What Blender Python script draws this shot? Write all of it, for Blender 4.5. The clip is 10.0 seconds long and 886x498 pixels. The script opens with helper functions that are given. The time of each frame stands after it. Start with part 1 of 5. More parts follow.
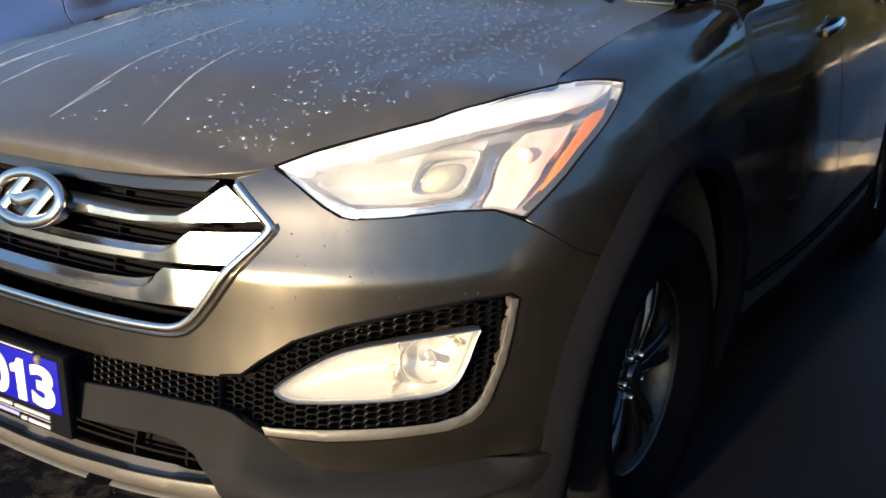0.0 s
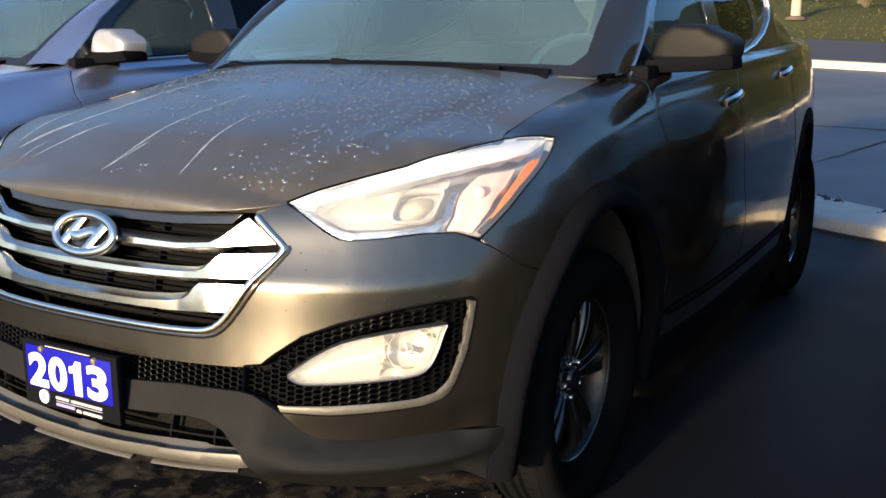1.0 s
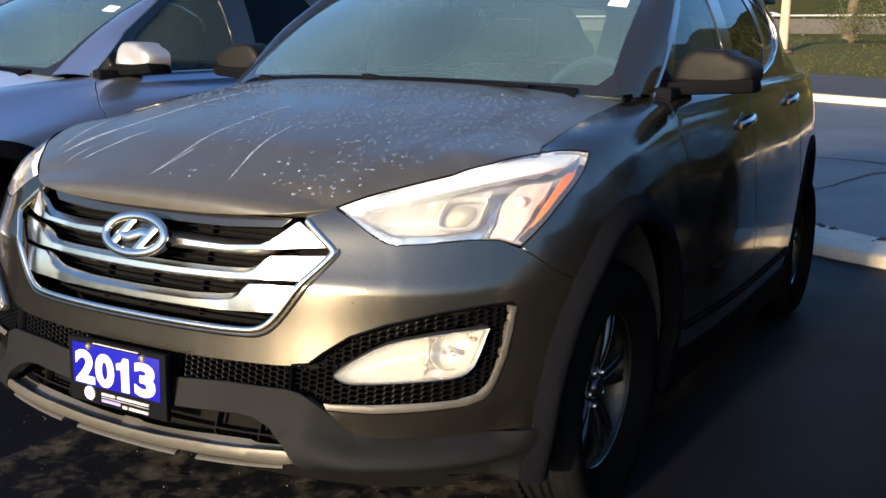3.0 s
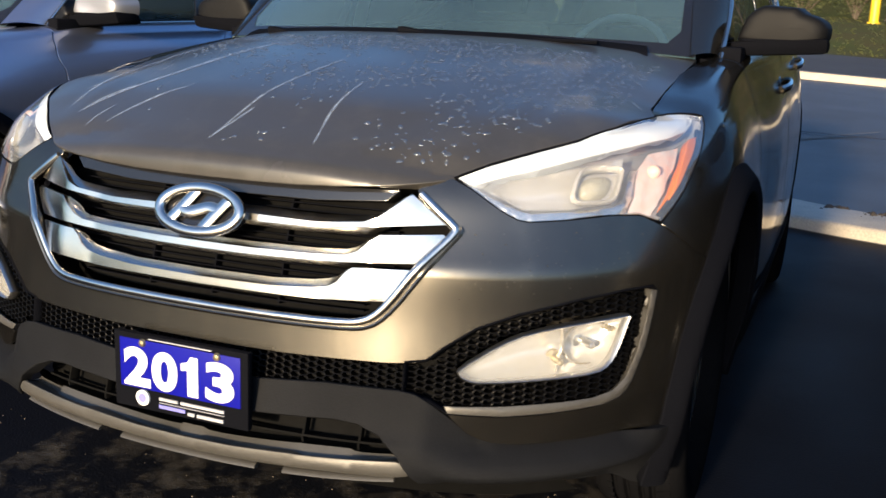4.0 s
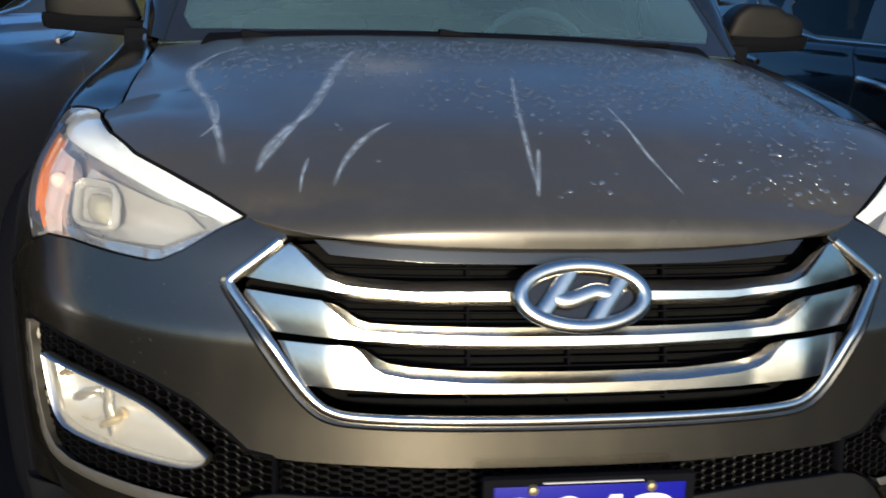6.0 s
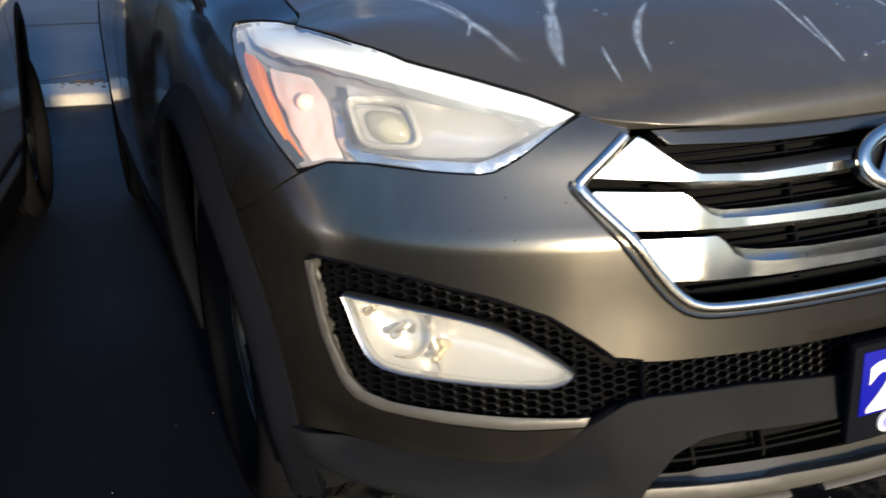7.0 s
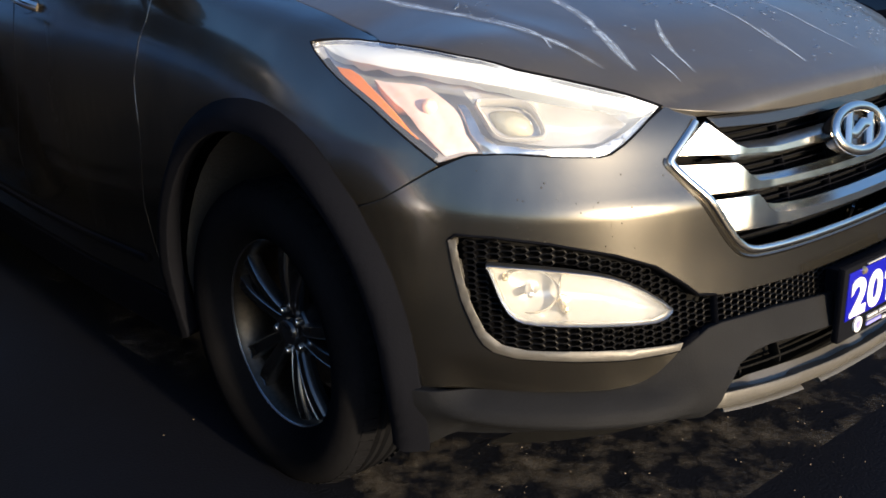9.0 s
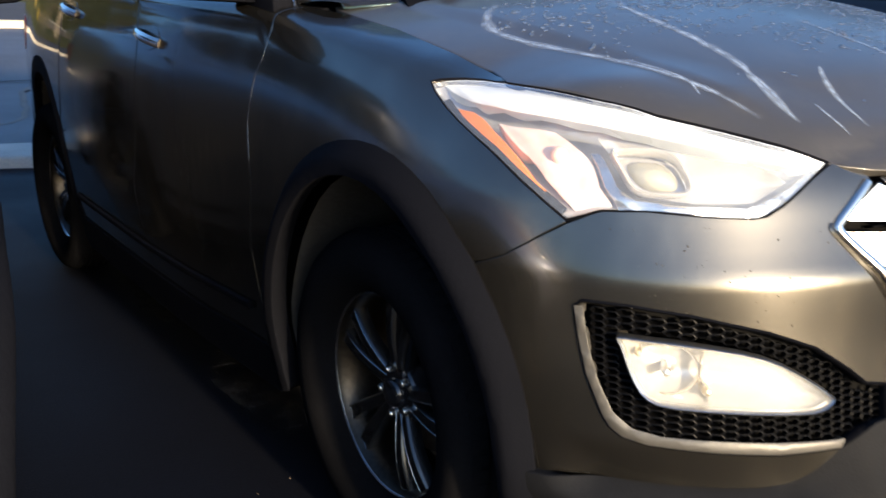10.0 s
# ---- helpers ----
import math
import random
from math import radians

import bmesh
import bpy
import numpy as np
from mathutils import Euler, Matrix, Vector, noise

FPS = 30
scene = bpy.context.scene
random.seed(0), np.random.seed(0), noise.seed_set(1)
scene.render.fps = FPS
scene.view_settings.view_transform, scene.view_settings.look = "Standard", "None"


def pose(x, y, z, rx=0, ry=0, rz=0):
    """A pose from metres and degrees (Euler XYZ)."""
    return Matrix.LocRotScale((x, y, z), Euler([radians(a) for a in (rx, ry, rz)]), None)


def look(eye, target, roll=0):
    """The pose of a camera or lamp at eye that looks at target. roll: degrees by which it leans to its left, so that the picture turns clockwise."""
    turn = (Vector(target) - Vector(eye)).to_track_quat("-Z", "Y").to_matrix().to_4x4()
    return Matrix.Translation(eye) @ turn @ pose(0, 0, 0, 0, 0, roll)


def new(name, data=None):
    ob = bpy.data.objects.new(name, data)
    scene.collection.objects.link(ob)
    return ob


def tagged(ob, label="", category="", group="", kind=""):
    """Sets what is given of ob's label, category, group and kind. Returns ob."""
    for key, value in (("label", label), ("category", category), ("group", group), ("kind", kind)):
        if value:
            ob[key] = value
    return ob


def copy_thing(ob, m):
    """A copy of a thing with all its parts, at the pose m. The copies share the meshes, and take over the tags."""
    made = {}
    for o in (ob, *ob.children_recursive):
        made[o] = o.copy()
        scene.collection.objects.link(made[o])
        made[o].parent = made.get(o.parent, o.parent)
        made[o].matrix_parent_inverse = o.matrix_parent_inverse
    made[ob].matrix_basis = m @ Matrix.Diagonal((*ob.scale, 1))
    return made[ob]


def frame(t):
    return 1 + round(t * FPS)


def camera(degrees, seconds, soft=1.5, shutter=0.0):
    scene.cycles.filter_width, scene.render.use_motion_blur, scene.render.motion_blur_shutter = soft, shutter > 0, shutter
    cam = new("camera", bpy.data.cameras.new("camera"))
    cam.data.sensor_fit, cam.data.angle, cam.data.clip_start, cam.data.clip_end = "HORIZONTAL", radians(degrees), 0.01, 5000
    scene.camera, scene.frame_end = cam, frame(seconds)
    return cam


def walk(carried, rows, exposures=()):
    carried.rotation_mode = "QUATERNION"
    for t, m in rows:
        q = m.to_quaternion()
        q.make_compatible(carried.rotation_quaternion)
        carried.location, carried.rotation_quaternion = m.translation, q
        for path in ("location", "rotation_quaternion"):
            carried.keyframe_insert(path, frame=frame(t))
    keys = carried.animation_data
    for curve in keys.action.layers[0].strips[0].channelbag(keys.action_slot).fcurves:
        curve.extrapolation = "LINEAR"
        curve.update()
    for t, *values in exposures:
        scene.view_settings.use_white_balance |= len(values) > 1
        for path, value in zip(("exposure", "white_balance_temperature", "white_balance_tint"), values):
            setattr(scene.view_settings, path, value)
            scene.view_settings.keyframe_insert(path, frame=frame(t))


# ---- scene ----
from mathutils import geometry

cam = camera(47.9, 10.0, 1.5, 0.35)
# seconds; eye; target; degrees of roll
PATH = [
    (0.0, (1.600, -1.951, 1.276), (0.554, -0.349, 0.695), 0.1),
    (0.5, (1.719, -2.228, 1.295), (0.732, -0.562, 0.797), -0.1),
    (1.0, (1.850, -2.394, 1.284), (0.852, -0.714, 0.858), -0.3),
    (1.5, (1.917, -2.484, 1.293), (0.910, -0.8, 0.904), 0.0),
    (2.0, (1.934, -2.493, 1.287), (0.905, -0.816, 0.928), 0.2),
    (3.3, (1.629, -2.543, 1.25), (0.708, -0.812, 0.855), 1.7),
    (3.5, (1.495, -2.531, 1.241), (0.629, -0.776, 0.829), 1.9),
    (4.0, (1.191, -2.499, 1.211), (0.447, -0.695, 0.774), 2.2),
    (4.5, (0.850, -2.474, 1.239), (0.281, -0.622, 0.744), 2.5),
    (5.0, (0.430, -2.42, 1.251), (0.077, -0.53, 0.697), 1.6),
    (5.2, (0.245, -2.37, 1.274), (0.002, -0.48, 0.668), 1.2),
    (6.3, (-0.639, -2.21, 1.215), (-0.223, -0.298, 0.8), 0.7),
    (6.5, (-0.780, -2.16, 1.239), (-0.322, -0.275, 0.753), -0.4),
    (7.0, (-1.178, -1.971, 1.205), (-0.493, -0.217, 0.568), -2.3),
    (7.5, (-1.468, -1.851, 1.215), (-0.533, -0.207, 0.605), -1.7),
    (8.0, (-1.798, -1.796, 1.231), (-0.576, -0.355, 0.575), -1.5),
    (8.5, (-1.927, -1.836, 1.246), (-0.661, -0.428, 0.6), -1.3),
    (9.0, (-1.955, -1.844, 1.255), (-0.713, -0.407, 0.628), -1.1),
    (9.5, (-1.949, -1.803, 1.245), (-0.752, -0.314, 0.655), -0.9),
    (10.0, (-1.847, -1.693, 1.216), (-0.769, -0.094, 0.688), -0.5),
]
walk(cam, [(t, look(eye, target, roll)) for t, eye, target, roll in PATH],
     [(0.0, 1.52, 6750, 12), (2.2, 1.72, 6800, 12), (3.4, 1.35, 6450, 12), (4.4, 1.02, 6300, 12), (5.0, 0.86, 6200, 10), (6.5, 0.68, 5800, 6), (7.0, 1.02, 5900, 9), (7.4, 1.20, 6100, 12), (8.2, 1.35, 6200, 12), (9.3, 1.42, 6300, 12), (10.0, 1.62, 6250, 12)])

# ---- sky, sun ----
SUN_AZ, SUN_UP = radians(182.0), radians(9.5)  # clockwise from +y, seen from above
world = bpy.data.worlds.new("sky")
scene.world = world
world.use_nodes = True
wn = world.node_tree.nodes
sky = wn.new("ShaderNodeTexSky")
sky.sky_type, sky.sun_disc, sky.sun_elevation, sky.sun_rotation = "NISHITA", False, SUN_UP, SUN_AZ
sky.air_density, sky.dust_density, sky.ozone_density = 1.0, 3.0, 4.5
wn["Background"].inputs["Strength"].default_value = 0.15
world.node_tree.links.new(sky.outputs[0], wn["Background"].inputs["Color"])
sun = new("sun", bpy.data.lights.new("sun", "SUN"))
sun.data.energy, sun.data.angle, sun.data.color = 3.75, radians(3.0), (1.0, 0.78, 0.50)
sun.matrix_world = look((0, 0, 0), (-math.sin(SUN_AZ) * math.cos(SUN_UP), -math.cos(SUN_AZ) * math.cos(SUN_UP), -math.sin(SUN_UP)))
scene.view_settings.exposure = 0.0

# ---- materials ----
def material(name, colour, rough=0.5, metal=0.0, spread=0.15, grain=60.0, bump=0.0, coat=0.0, second=None, blotch=4.0, rough_spread=0.1, **more):
    """A Principled surface with variation at two scales: blotches and grain, in metres of the object."""
    m = bpy.data.materials.new(name)
    m.use_nodes = True
    n, link = m.node_tree.nodes, m.node_tree.links.new
    b = n["Principled BSDF"]
    b.inputs["Metallic"].default_value = metal
    b.inputs["Coat Weight"].default_value, b.inputs["Coat Roughness"].default_value = coat, 0.04
    for key, value in more.items():
        b.inputs[key.replace("_", " ")].default_value = value
    at = n.new("ShaderNodeTexCoord")
    big, fine = n.new("ShaderNodeTexNoise"), n.new("ShaderNodeTexNoise")
    big.inputs["Scale"].default_value, big.inputs["Detail"].default_value = blotch, 5
    fine.inputs["Scale"].default_value, fine.inputs["Detail"].default_value = grain, 3
    both = n.new("ShaderNodeMath")
    both.operation = "ADD"
    for k, tex in enumerate((big, fine)):
        link(at.outputs["Object"], tex.inputs["Vector"])
        link(tex.outputs["Fac"], both.inputs[k])
    ramp = n.new("ShaderNodeMapRange")
    ramp.inputs["From Min"].default_value, ramp.inputs["From Max"].default_value = 0.6, 1.4
    link(both.outputs[0], ramp.inputs["Value"])
    mix = n.new("ShaderNodeMix")
    mix.data_type = "RGBA"
    other = second or [c * (1 - spread) for c in colour]
    mix.inputs["A"].default_value = (*[min(1, c * (1 + (0 if second else spread))) for c in colour], 1)
    mix.inputs["B"].default_value = (*other, 1)
    link(ramp.outputs[0], mix.inputs["Factor"])
    link(mix.outputs["Result"], b.inputs["Base Color"])
    shine = n.new("ShaderNodeMapRange")
    shine.inputs["To Min"].default_value, shine.inputs["To Max"].default_value = max(0, rough - rough_spread / 2), min(1, rough + rough_spread / 2)
    link(big.outputs["Fac"], shine.inputs["Value"])
    link(shine.outputs[0], b.inputs["Roughness"])
    if bump:
        relief = n.new("ShaderNodeBump")
        relief.inputs["Distance"].default_value = bump
        link(fine.outputs["Fac"], relief.inputs["Height"])
        link(relief.outputs[0], b.inputs["Normal"])
    return m


def clear(name, colour, gloss_rough=0.02, ior=1.45, through_colour=(1, 1, 1), extra=0.0, haze=0.0, veil_colour=(0.8, 0.8, 0.8)):
    """A thin clear sheet: it lets light through, and mirrors by Fresnel."""
    m = bpy.data.materials.new(name)
    m.use_nodes = True
    n, link = m.node_tree.nodes, m.node_tree.links.new
    n.remove(n["Principled BSDF"])
    see, shine, mix, fresnel = n.new("ShaderNodeBsdfTransparent"), n.new("ShaderNodeBsdfGlossy"), n.new("ShaderNodeMixShader"), n.new("ShaderNodeFresnel")
    see.inputs["Color"].default_value = (*through_colour, 1)
    shine.inputs["Color"].default_value, shine.inputs["Roughness"].default_value = (*colour, 1), gloss_rough
    fresnel.inputs["IOR"].default_value = ior
    add = n.new("ShaderNodeMath")
    add.operation, add.use_clamp = "ADD", True
    add.inputs[1].default_value = extra
    link(fresnel.outputs[0], add.inputs[0])
    link(add.outputs[0], mix.inputs["Fac"])
    if haze:
        dull, veil = n.new("ShaderNodeBsdfDiffuse"), n.new("ShaderNodeMixShader")
        dull.inputs["Color"].default_value = (*veil_colour, 1)
        at, smear, span = n.new("ShaderNodeTexCoord"), n.new("ShaderNodeTexNoise"), n.new("ShaderNodeMapRange")
        smear.inputs["Scale"].default_value, smear.inputs["Detail"].default_value = 1.4, 2
        span.inputs["From Min"].default_value, span.inputs["From Max"].default_value = 0.32, 0.68
        span.inputs["To Min"].default_value, span.inputs["To Max"].default_value = haze * 0.7, haze * 1.3
        link(at.outputs["Object"], smear.inputs["Vector"])
        link(smear.outputs["Fac"], span.inputs["Value"])
        link(span.outputs[0], veil.inputs["Fac"])
        link(see.outputs[0], veil.inputs[1])
        link(dull.outputs[0], veil.inputs[2])
        see = veil
    link(see.outputs[0], mix.inputs[1])
    link(shine.outputs[0], mix.inputs[2])
    link(mix.outputs[0], n["Material Output"].inputs["Surface"])
    return m


def paint(name, colour, dust=0.5, metal=0.90, lacquer=1.5, coat=1.0, flake=0.24, edge=0.12, grime=0.0):
    """Metallic car paint under clear lacquer, with a film of dried dirt."""
    m = material(name, colour, flake, metal, 0.10, 900.0, 0.0, coat, blotch=2.2, rough_spread=0.08)
    n, link = m.node_tree.nodes, m.node_tree.links.new
    b = n["Principled BSDF"]
    b.inputs["Coat IOR"].default_value = lacquer
    b.inputs["Specular Tint"].default_value = (edge, edge, edge, 1)  # flakes under lacquer never meet light at a low angle
    at = [k for k in n if k.type == "TEX_COORD"][0]
    spots, film = n.new("ShaderNodeTexNoise"), n.new("ShaderNodeTexNoise")
    spots.inputs["Scale"].default_value, spots.inputs["Detail"].default_value = 5.0, 8
    film.inputs["Scale"].default_value, film.inputs["Detail"].default_value = 38.0, 6
    for tex in (spots, film):
        link(at.outputs["Object"], tex.inputs["Vector"])
    rough = n.new("ShaderNodeMapRange")
    rough.inputs["From Min"].default_value, rough.inputs["From Max"].default_value = 0.35, 0.7
    rough.inputs["To Min"].default_value, rough.inputs["To Max"].default_value = 0.03, 0.03 + 0.22 * dust
    link(spots.outputs["Fac"], rough.inputs["Value"])
    link(rough.outputs[0], b.inputs["Coat Roughness"])
    if grime:
        run, stain, cut, mix = n.new("ShaderNodeMapping"), n.new("ShaderNodeTexNoise"), n.new("ShaderNodeMapRange"), n.new("ShaderNodeMix")
        run.inputs["Scale"].default_value = (1.0, 1.0, 0.45)
        stain.inputs["Scale"].default_value, stain.inputs["Detail"].default_value, stain.inputs["Roughness"].default_value = 11.0, 9, 0.65
        cut.inputs["From Min"].default_value, cut.inputs["From Max"].default_value, cut.inputs["To Max"].default_value = 0.50, 0.66, grime
        mix.data_type = "RGBA"
        mix.inputs["B"].default_value = (0.20, 0.18, 0.145, 1)
        link(at.outputs["Object"], run.inputs["Vector"])
        link(run.outputs[0], stain.inputs["Vector"])
        link(stain.outputs["Fac"], cut.inputs["Value"])
        link(cut.outputs[0], mix.inputs["Factor"])
        link(b.inputs["Base Color"].links[0].from_socket, mix.inputs["A"])
        link(mix.outputs["Result"], b.inputs["Base Color"])
    relief = n.new("ShaderNodeBump")
    relief.inputs["Distance"].default_value, relief.inputs["Strength"].default_value = 0.0006, 0.25
    link(film.outputs["Fac"], relief.inputs["Height"])
    link(relief.outputs[0], b.inputs["Coat Normal"])
    return m


bronze_paint = paint("bronze paint", (0.129, 0.120, 0.103), 0.75, 0.94, 1.36, 1.0, 0.24, 0.03, 0.5)
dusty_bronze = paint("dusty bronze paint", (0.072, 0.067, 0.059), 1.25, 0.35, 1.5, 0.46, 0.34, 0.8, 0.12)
slate_paint = paint("slate blue paint", (0.42, 0.45, 0.56), 0.2, 0.93, 1.6, 1.0, 0.34, 0.9)
black_paint = paint("black paint", (0.020, 0.021, 0.024), 0.3)
chrome = material("chrome", (0.76, 0.725, 0.66), 0.20, 1.0, 0.06, 200.0, rough_spread=0.16, blotch=30)
satin_silver = material("satin silver", (0.62, 0.61, 0.58), 0.32, 1.0, 0.06, 300.0)
silver_plastic = material("silver painted plastic", (0.088, 0.084, 0.076), 0.45, 0.35, 0.10, 120.0, 0.0004, blotch=9)
grey_plastic = material("grey unpainted plastic", (0.0072, 0.0078, 0.0094), 0.74, 0.0, 0.30, 260.0, 0.0006, blotch=6, rough_spread=0.2, Specular_IOR_Level=0.14)
black_plastic = material("black plastic", (0.0046, 0.0050, 0.0070), 0.8, 0.0, 0.25, 220.0, 0.0005, rough_spread=0.2, Specular_IOR_Level=0.03)
lattice_plastic = material("black lattice plastic", (0.0026, 0.0026, 0.003), 0.42, 0.0, 0.25, 220.0, 0.0, rough_spread=0.2, Specular_IOR_Level=0.09)
gloss_black = material("gloss black plastic", (0.012, 0.012, 0.013), 0.16, 0.0, 0.2, 100.0, 0.0, 0.4)
liner = material("black liner", (0.006, 0.006, 0.006), 0.9, 0.0, 0.3, 80.0, Specular_IOR_Level=0.05)
rubber = material("tyre rubber", (0.0065, 0.0066, 0.0075), 0.8, 0.0, 0.35, 120.0, 0.0003, rough_spread=0.25, blotch=7, Specular_IOR_Level=0.0)
tread_dirt = material("muddy wheel arch liner", (0.024, 0.022, 0.019), 0.85, 0.0, 0.5, 45.0, 0.004, second=(0.032, 0.028, 0.022), blotch=9)
wheel_metal = material("dark painted alloy", (0.07, 0.068, 0.066), 0.26, 0.9, 0.12, 150.0, 0.0, 0.5, blotch=8)
rim_edge = material("bright alloy edge", (0.40, 0.39, 0.37), 0.26, 1.0, 0.06, 150.0)
brake_metal = material("rusty brake disc", (0.20, 0.15, 0.11), 0.5, 0.8, 0.3, 90.0, 0.0008)
lamp_white = material("lamp reflector", (0.52, 0.52, 0.51), 0.25, 0.45, 0.05, 60.0, blotch=14)
lamp_guide = material("white light guide", (0.80, 0.87, 0.93), 0.28, 0.15, 0.03, 90.0)
lamp_grey = material("lamp inner bezel", (0.40, 0.42, 0.45), 0.30, 0.5, 0.08, 90.0)
amber = material("amber reflector", (0.80, 0.23, 0.010), 0.30, 0.0, 0.14, 260.0, 0.001, 0.2)
pink_lens = material("pale salmon lens", (0.66, 0.66, 0.68), 0.3, 0.1, 0.05, 60.0, blotch=22, second=(0.80, 0.53, 0.46))
pink_bulb = material("orange bulb", (0.88, 0.64, 0.55), 0.22, 0.0, 0.1, 60.0)
red_lens = material("red tail lamp", (0.42, 0.010, 0.010), 0.35, 0.0, 0.2, 120.0, 0.0, 0.1)
lens_glass = clear("clear lamp cover", (0.95, 0.97, 1.0), 0.05, 1.5, (0.97, 0.97, 0.97), 0.04, 0.11, (0.82, 0.86, 0.9))
projector_glass = clear("projector lens", (1, 1, 1), 0.06, 1.5, (0.97, 0.93, 0.76), 0.03, 0.34, (0.9, 0.88, 0.72))
# the teal veil and extra shine stand in for bright sky mirrored in the glass
screen_glass = clear("tinted windscreen", (0.90, 0.97, 0.98), 0.015, 1.5, (0.62, 0.76, 0.70), 0.12, 0.10, (0.46, 0.76, 0.74))
side_glass = clear("dark side glass", (0.92, 0.97, 0.97), 0.015, 1.22, (0.62, 0.74, 0.66), 0.0, 0.06, (0.5, 0.72, 0.74))
privacy_glass = clear("privacy glass", (0.92, 0.95, 1.0), 0.015, 1.22, (0.10, 0.10, 0.09), 0.0)
cabin_cloth = material("grey seat cloth", (0.022, 0.022, 0.022), 0.9, 0.0, 0.2, 300.0, 0.001)
cabin_plastic = material("grey dashboard plastic", (0.03, 0.031, 0.033), 0.6, 0.0, 0.15, 300.0, 0.0005)
plate_blue = material("blue plate insert", (0.004, 0.005, 0.24), 0.45, 0.0, 0.05, 60.0, 0.0, 0.0, Specular_IOR_Level=0.2)
plate_white = material("white plate print", (0.85, 0.85, 0.86), 0.4, 0.0, 0.03, 90.0)
print_grey = material("grey plate print", (0.42, 0.42, 0.44), 0.5, 0.0, 0.05, 90.0)
plate_violet = material("violet plate print", (0.22, 0.22, 0.62), 0.4, 0.0, 0.05, 90.0)
bolt_metal = material("brass screw", (0.55, 0.46, 0.28), 0.35, 0.9, 0.15, 200.0)
sticker = material("white paper sticker", (0.85, 0.86, 0.86), 0.6, 0.0, 0.04, 90.0)
water = clear("water drop", (1, 1, 1), 0.06, 1.33, (0.97, 0.97, 0.98), 0.10, 0.06, (0.62, 0.74, 0.9))


def streak_film():
    """The dull pale film that dried run-off leaves, broken up by noise."""
    # the blue in the film's colour is the sky's reflection, painted in
    m = material("dried water film with sky blue", (0.36, 0.44, 0.56), 0.6, 0.0, 0.12, 300.0)
    n, link = m.node_tree.nodes, m.node_tree.links.new
    b, at, tex, cut = n["Principled BSDF"], n.new("ShaderNodeTexCoord"), n.new("ShaderNodeTexNoise"), n.new("ShaderNodeMapRange")
    tex.inputs["Scale"].default_value, tex.inputs["Detail"].default_value = 38.0, 4
    cut.inputs["From Min"].default_value, cut.inputs["From Max"].default_value = 0.32, 0.72
    cut.inputs["To Min"].default_value, cut.inputs["To Max"].default_value = 0.25, 0.85
    link(at.outputs["Object"], tex.inputs["Vector"])
    link(tex.outputs["Fac"], cut.inputs["Value"])
    thick, both = n.new("ShaderNodeAttribute"), n.new("ShaderNodeMath")
    thick.attribute_name, both.operation = "film", "MULTIPLY"
    link(cut.outputs[0], both.inputs[0])
    link(thick.outputs["Fac"], both.inputs[1])
    link(both.outputs[0], b.inputs["Alpha"])
    return m


film = streak_film()


def dry_ground():
    """Pale dried grit that fades out in ragged patches."""
    m = material("dry grit on asphalt", (0.085, 0.072, 0.055), 0.95, 0.0, 0.4, 260.0, 0.003, second=(0.03, 0.026, 0.022), blotch=14)
    n, link = m.node_tree.nodes, m.node_tree.links.new
    b, at, tex, cut = n["Principled BSDF"], n.new("ShaderNodeTexCoord"), n.new("ShaderNodeTexNoise"), n.new("ShaderNodeMapRange")
    tex.inputs["Scale"].default_value, tex.inputs["Detail"].default_value, tex.inputs["Roughness"].default_value = 6.5, 12, 0.72
    cut.inputs["From Min"].default_value, cut.inputs["From Max"].default_value = 0.47, 0.68
    link(at.outputs["Object"], tex.inputs["Vector"])
    link(tex.outputs["Fac"], cut.inputs["Value"])
    link(cut.outputs[0], b.inputs["Alpha"])
    return m


dry_grit = dry_ground()
# damp lot; the blue, near-black shade is put into its colour too
asphalt = material("worn black asphalt with blue shade", (0.0068, 0.0080, 0.0125), 0.60, 0.0, 0.35, 130.0, 0.0016, blotch=1.1, rough_spread=0.35, second=(0.005, 0.0056, 0.0082), Specular_IOR_Level=0.08)
road_asphalt = material("grey road asphalt", (0.080, 0.082, 0.090), 0.55, 0.0, 0.25, 120.0, 0.004, blotch=0.6, rough_spread=0.3, second=(0.058, 0.060, 0.066))
path_asphalt = material("dark path asphalt", (0.040, 0.037, 0.036), 0.75, 0.0, 0.3, 120.0, 0.003, blotch=0.8)
concrete = material("pale kerb concrete", (0.60, 0.54, 0.45), 0.85, 0.0, 0.3, 70.0, 0.003, blotch=3.5, second=(0.36, 0.33, 0.28))
crack_fill = material("pale crack filler", (0.15, 0.14, 0.125), 0.9, 0.0, 0.3, 60.0)
grit = material("gravel and salt grit", (0.22, 0.18, 0.13), 0.9, 0.0, 0.4, 200.0, 0.002, second=(0.16, 0.13, 0.10))
soil = material("leafy grass soil", (0.055, 0.078, 0.018), 0.95, 0.0, 0.3, 14.0, 0.01, blotch=0.7, second=(0.085, 0.058, 0.026), Specular_IOR_Level=0.1)
leaf = material("olive leaves", (0.035, 0.055, 0.014), 0.7, 0.0, 0.4, 5.0, blotch=0.8, second=(0.075, 0.075, 0.02))
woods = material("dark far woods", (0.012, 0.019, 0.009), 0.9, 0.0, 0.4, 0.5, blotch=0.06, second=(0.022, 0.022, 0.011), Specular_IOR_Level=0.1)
blade = material("grass blades", (0.050, 0.075, 0.018), 0.9, 0.0, 0.4, 4.0, blotch=0.4, second=(0.075, 0.065, 0.025), Specular_IOR_Level=0.1)
bark = material("weathered pole wood", (0.50, 0.42, 0.30), 0.85, 0.0, 0.2, 40.0, 0.006, blotch=3, second=(0.30, 0.24, 0.17))
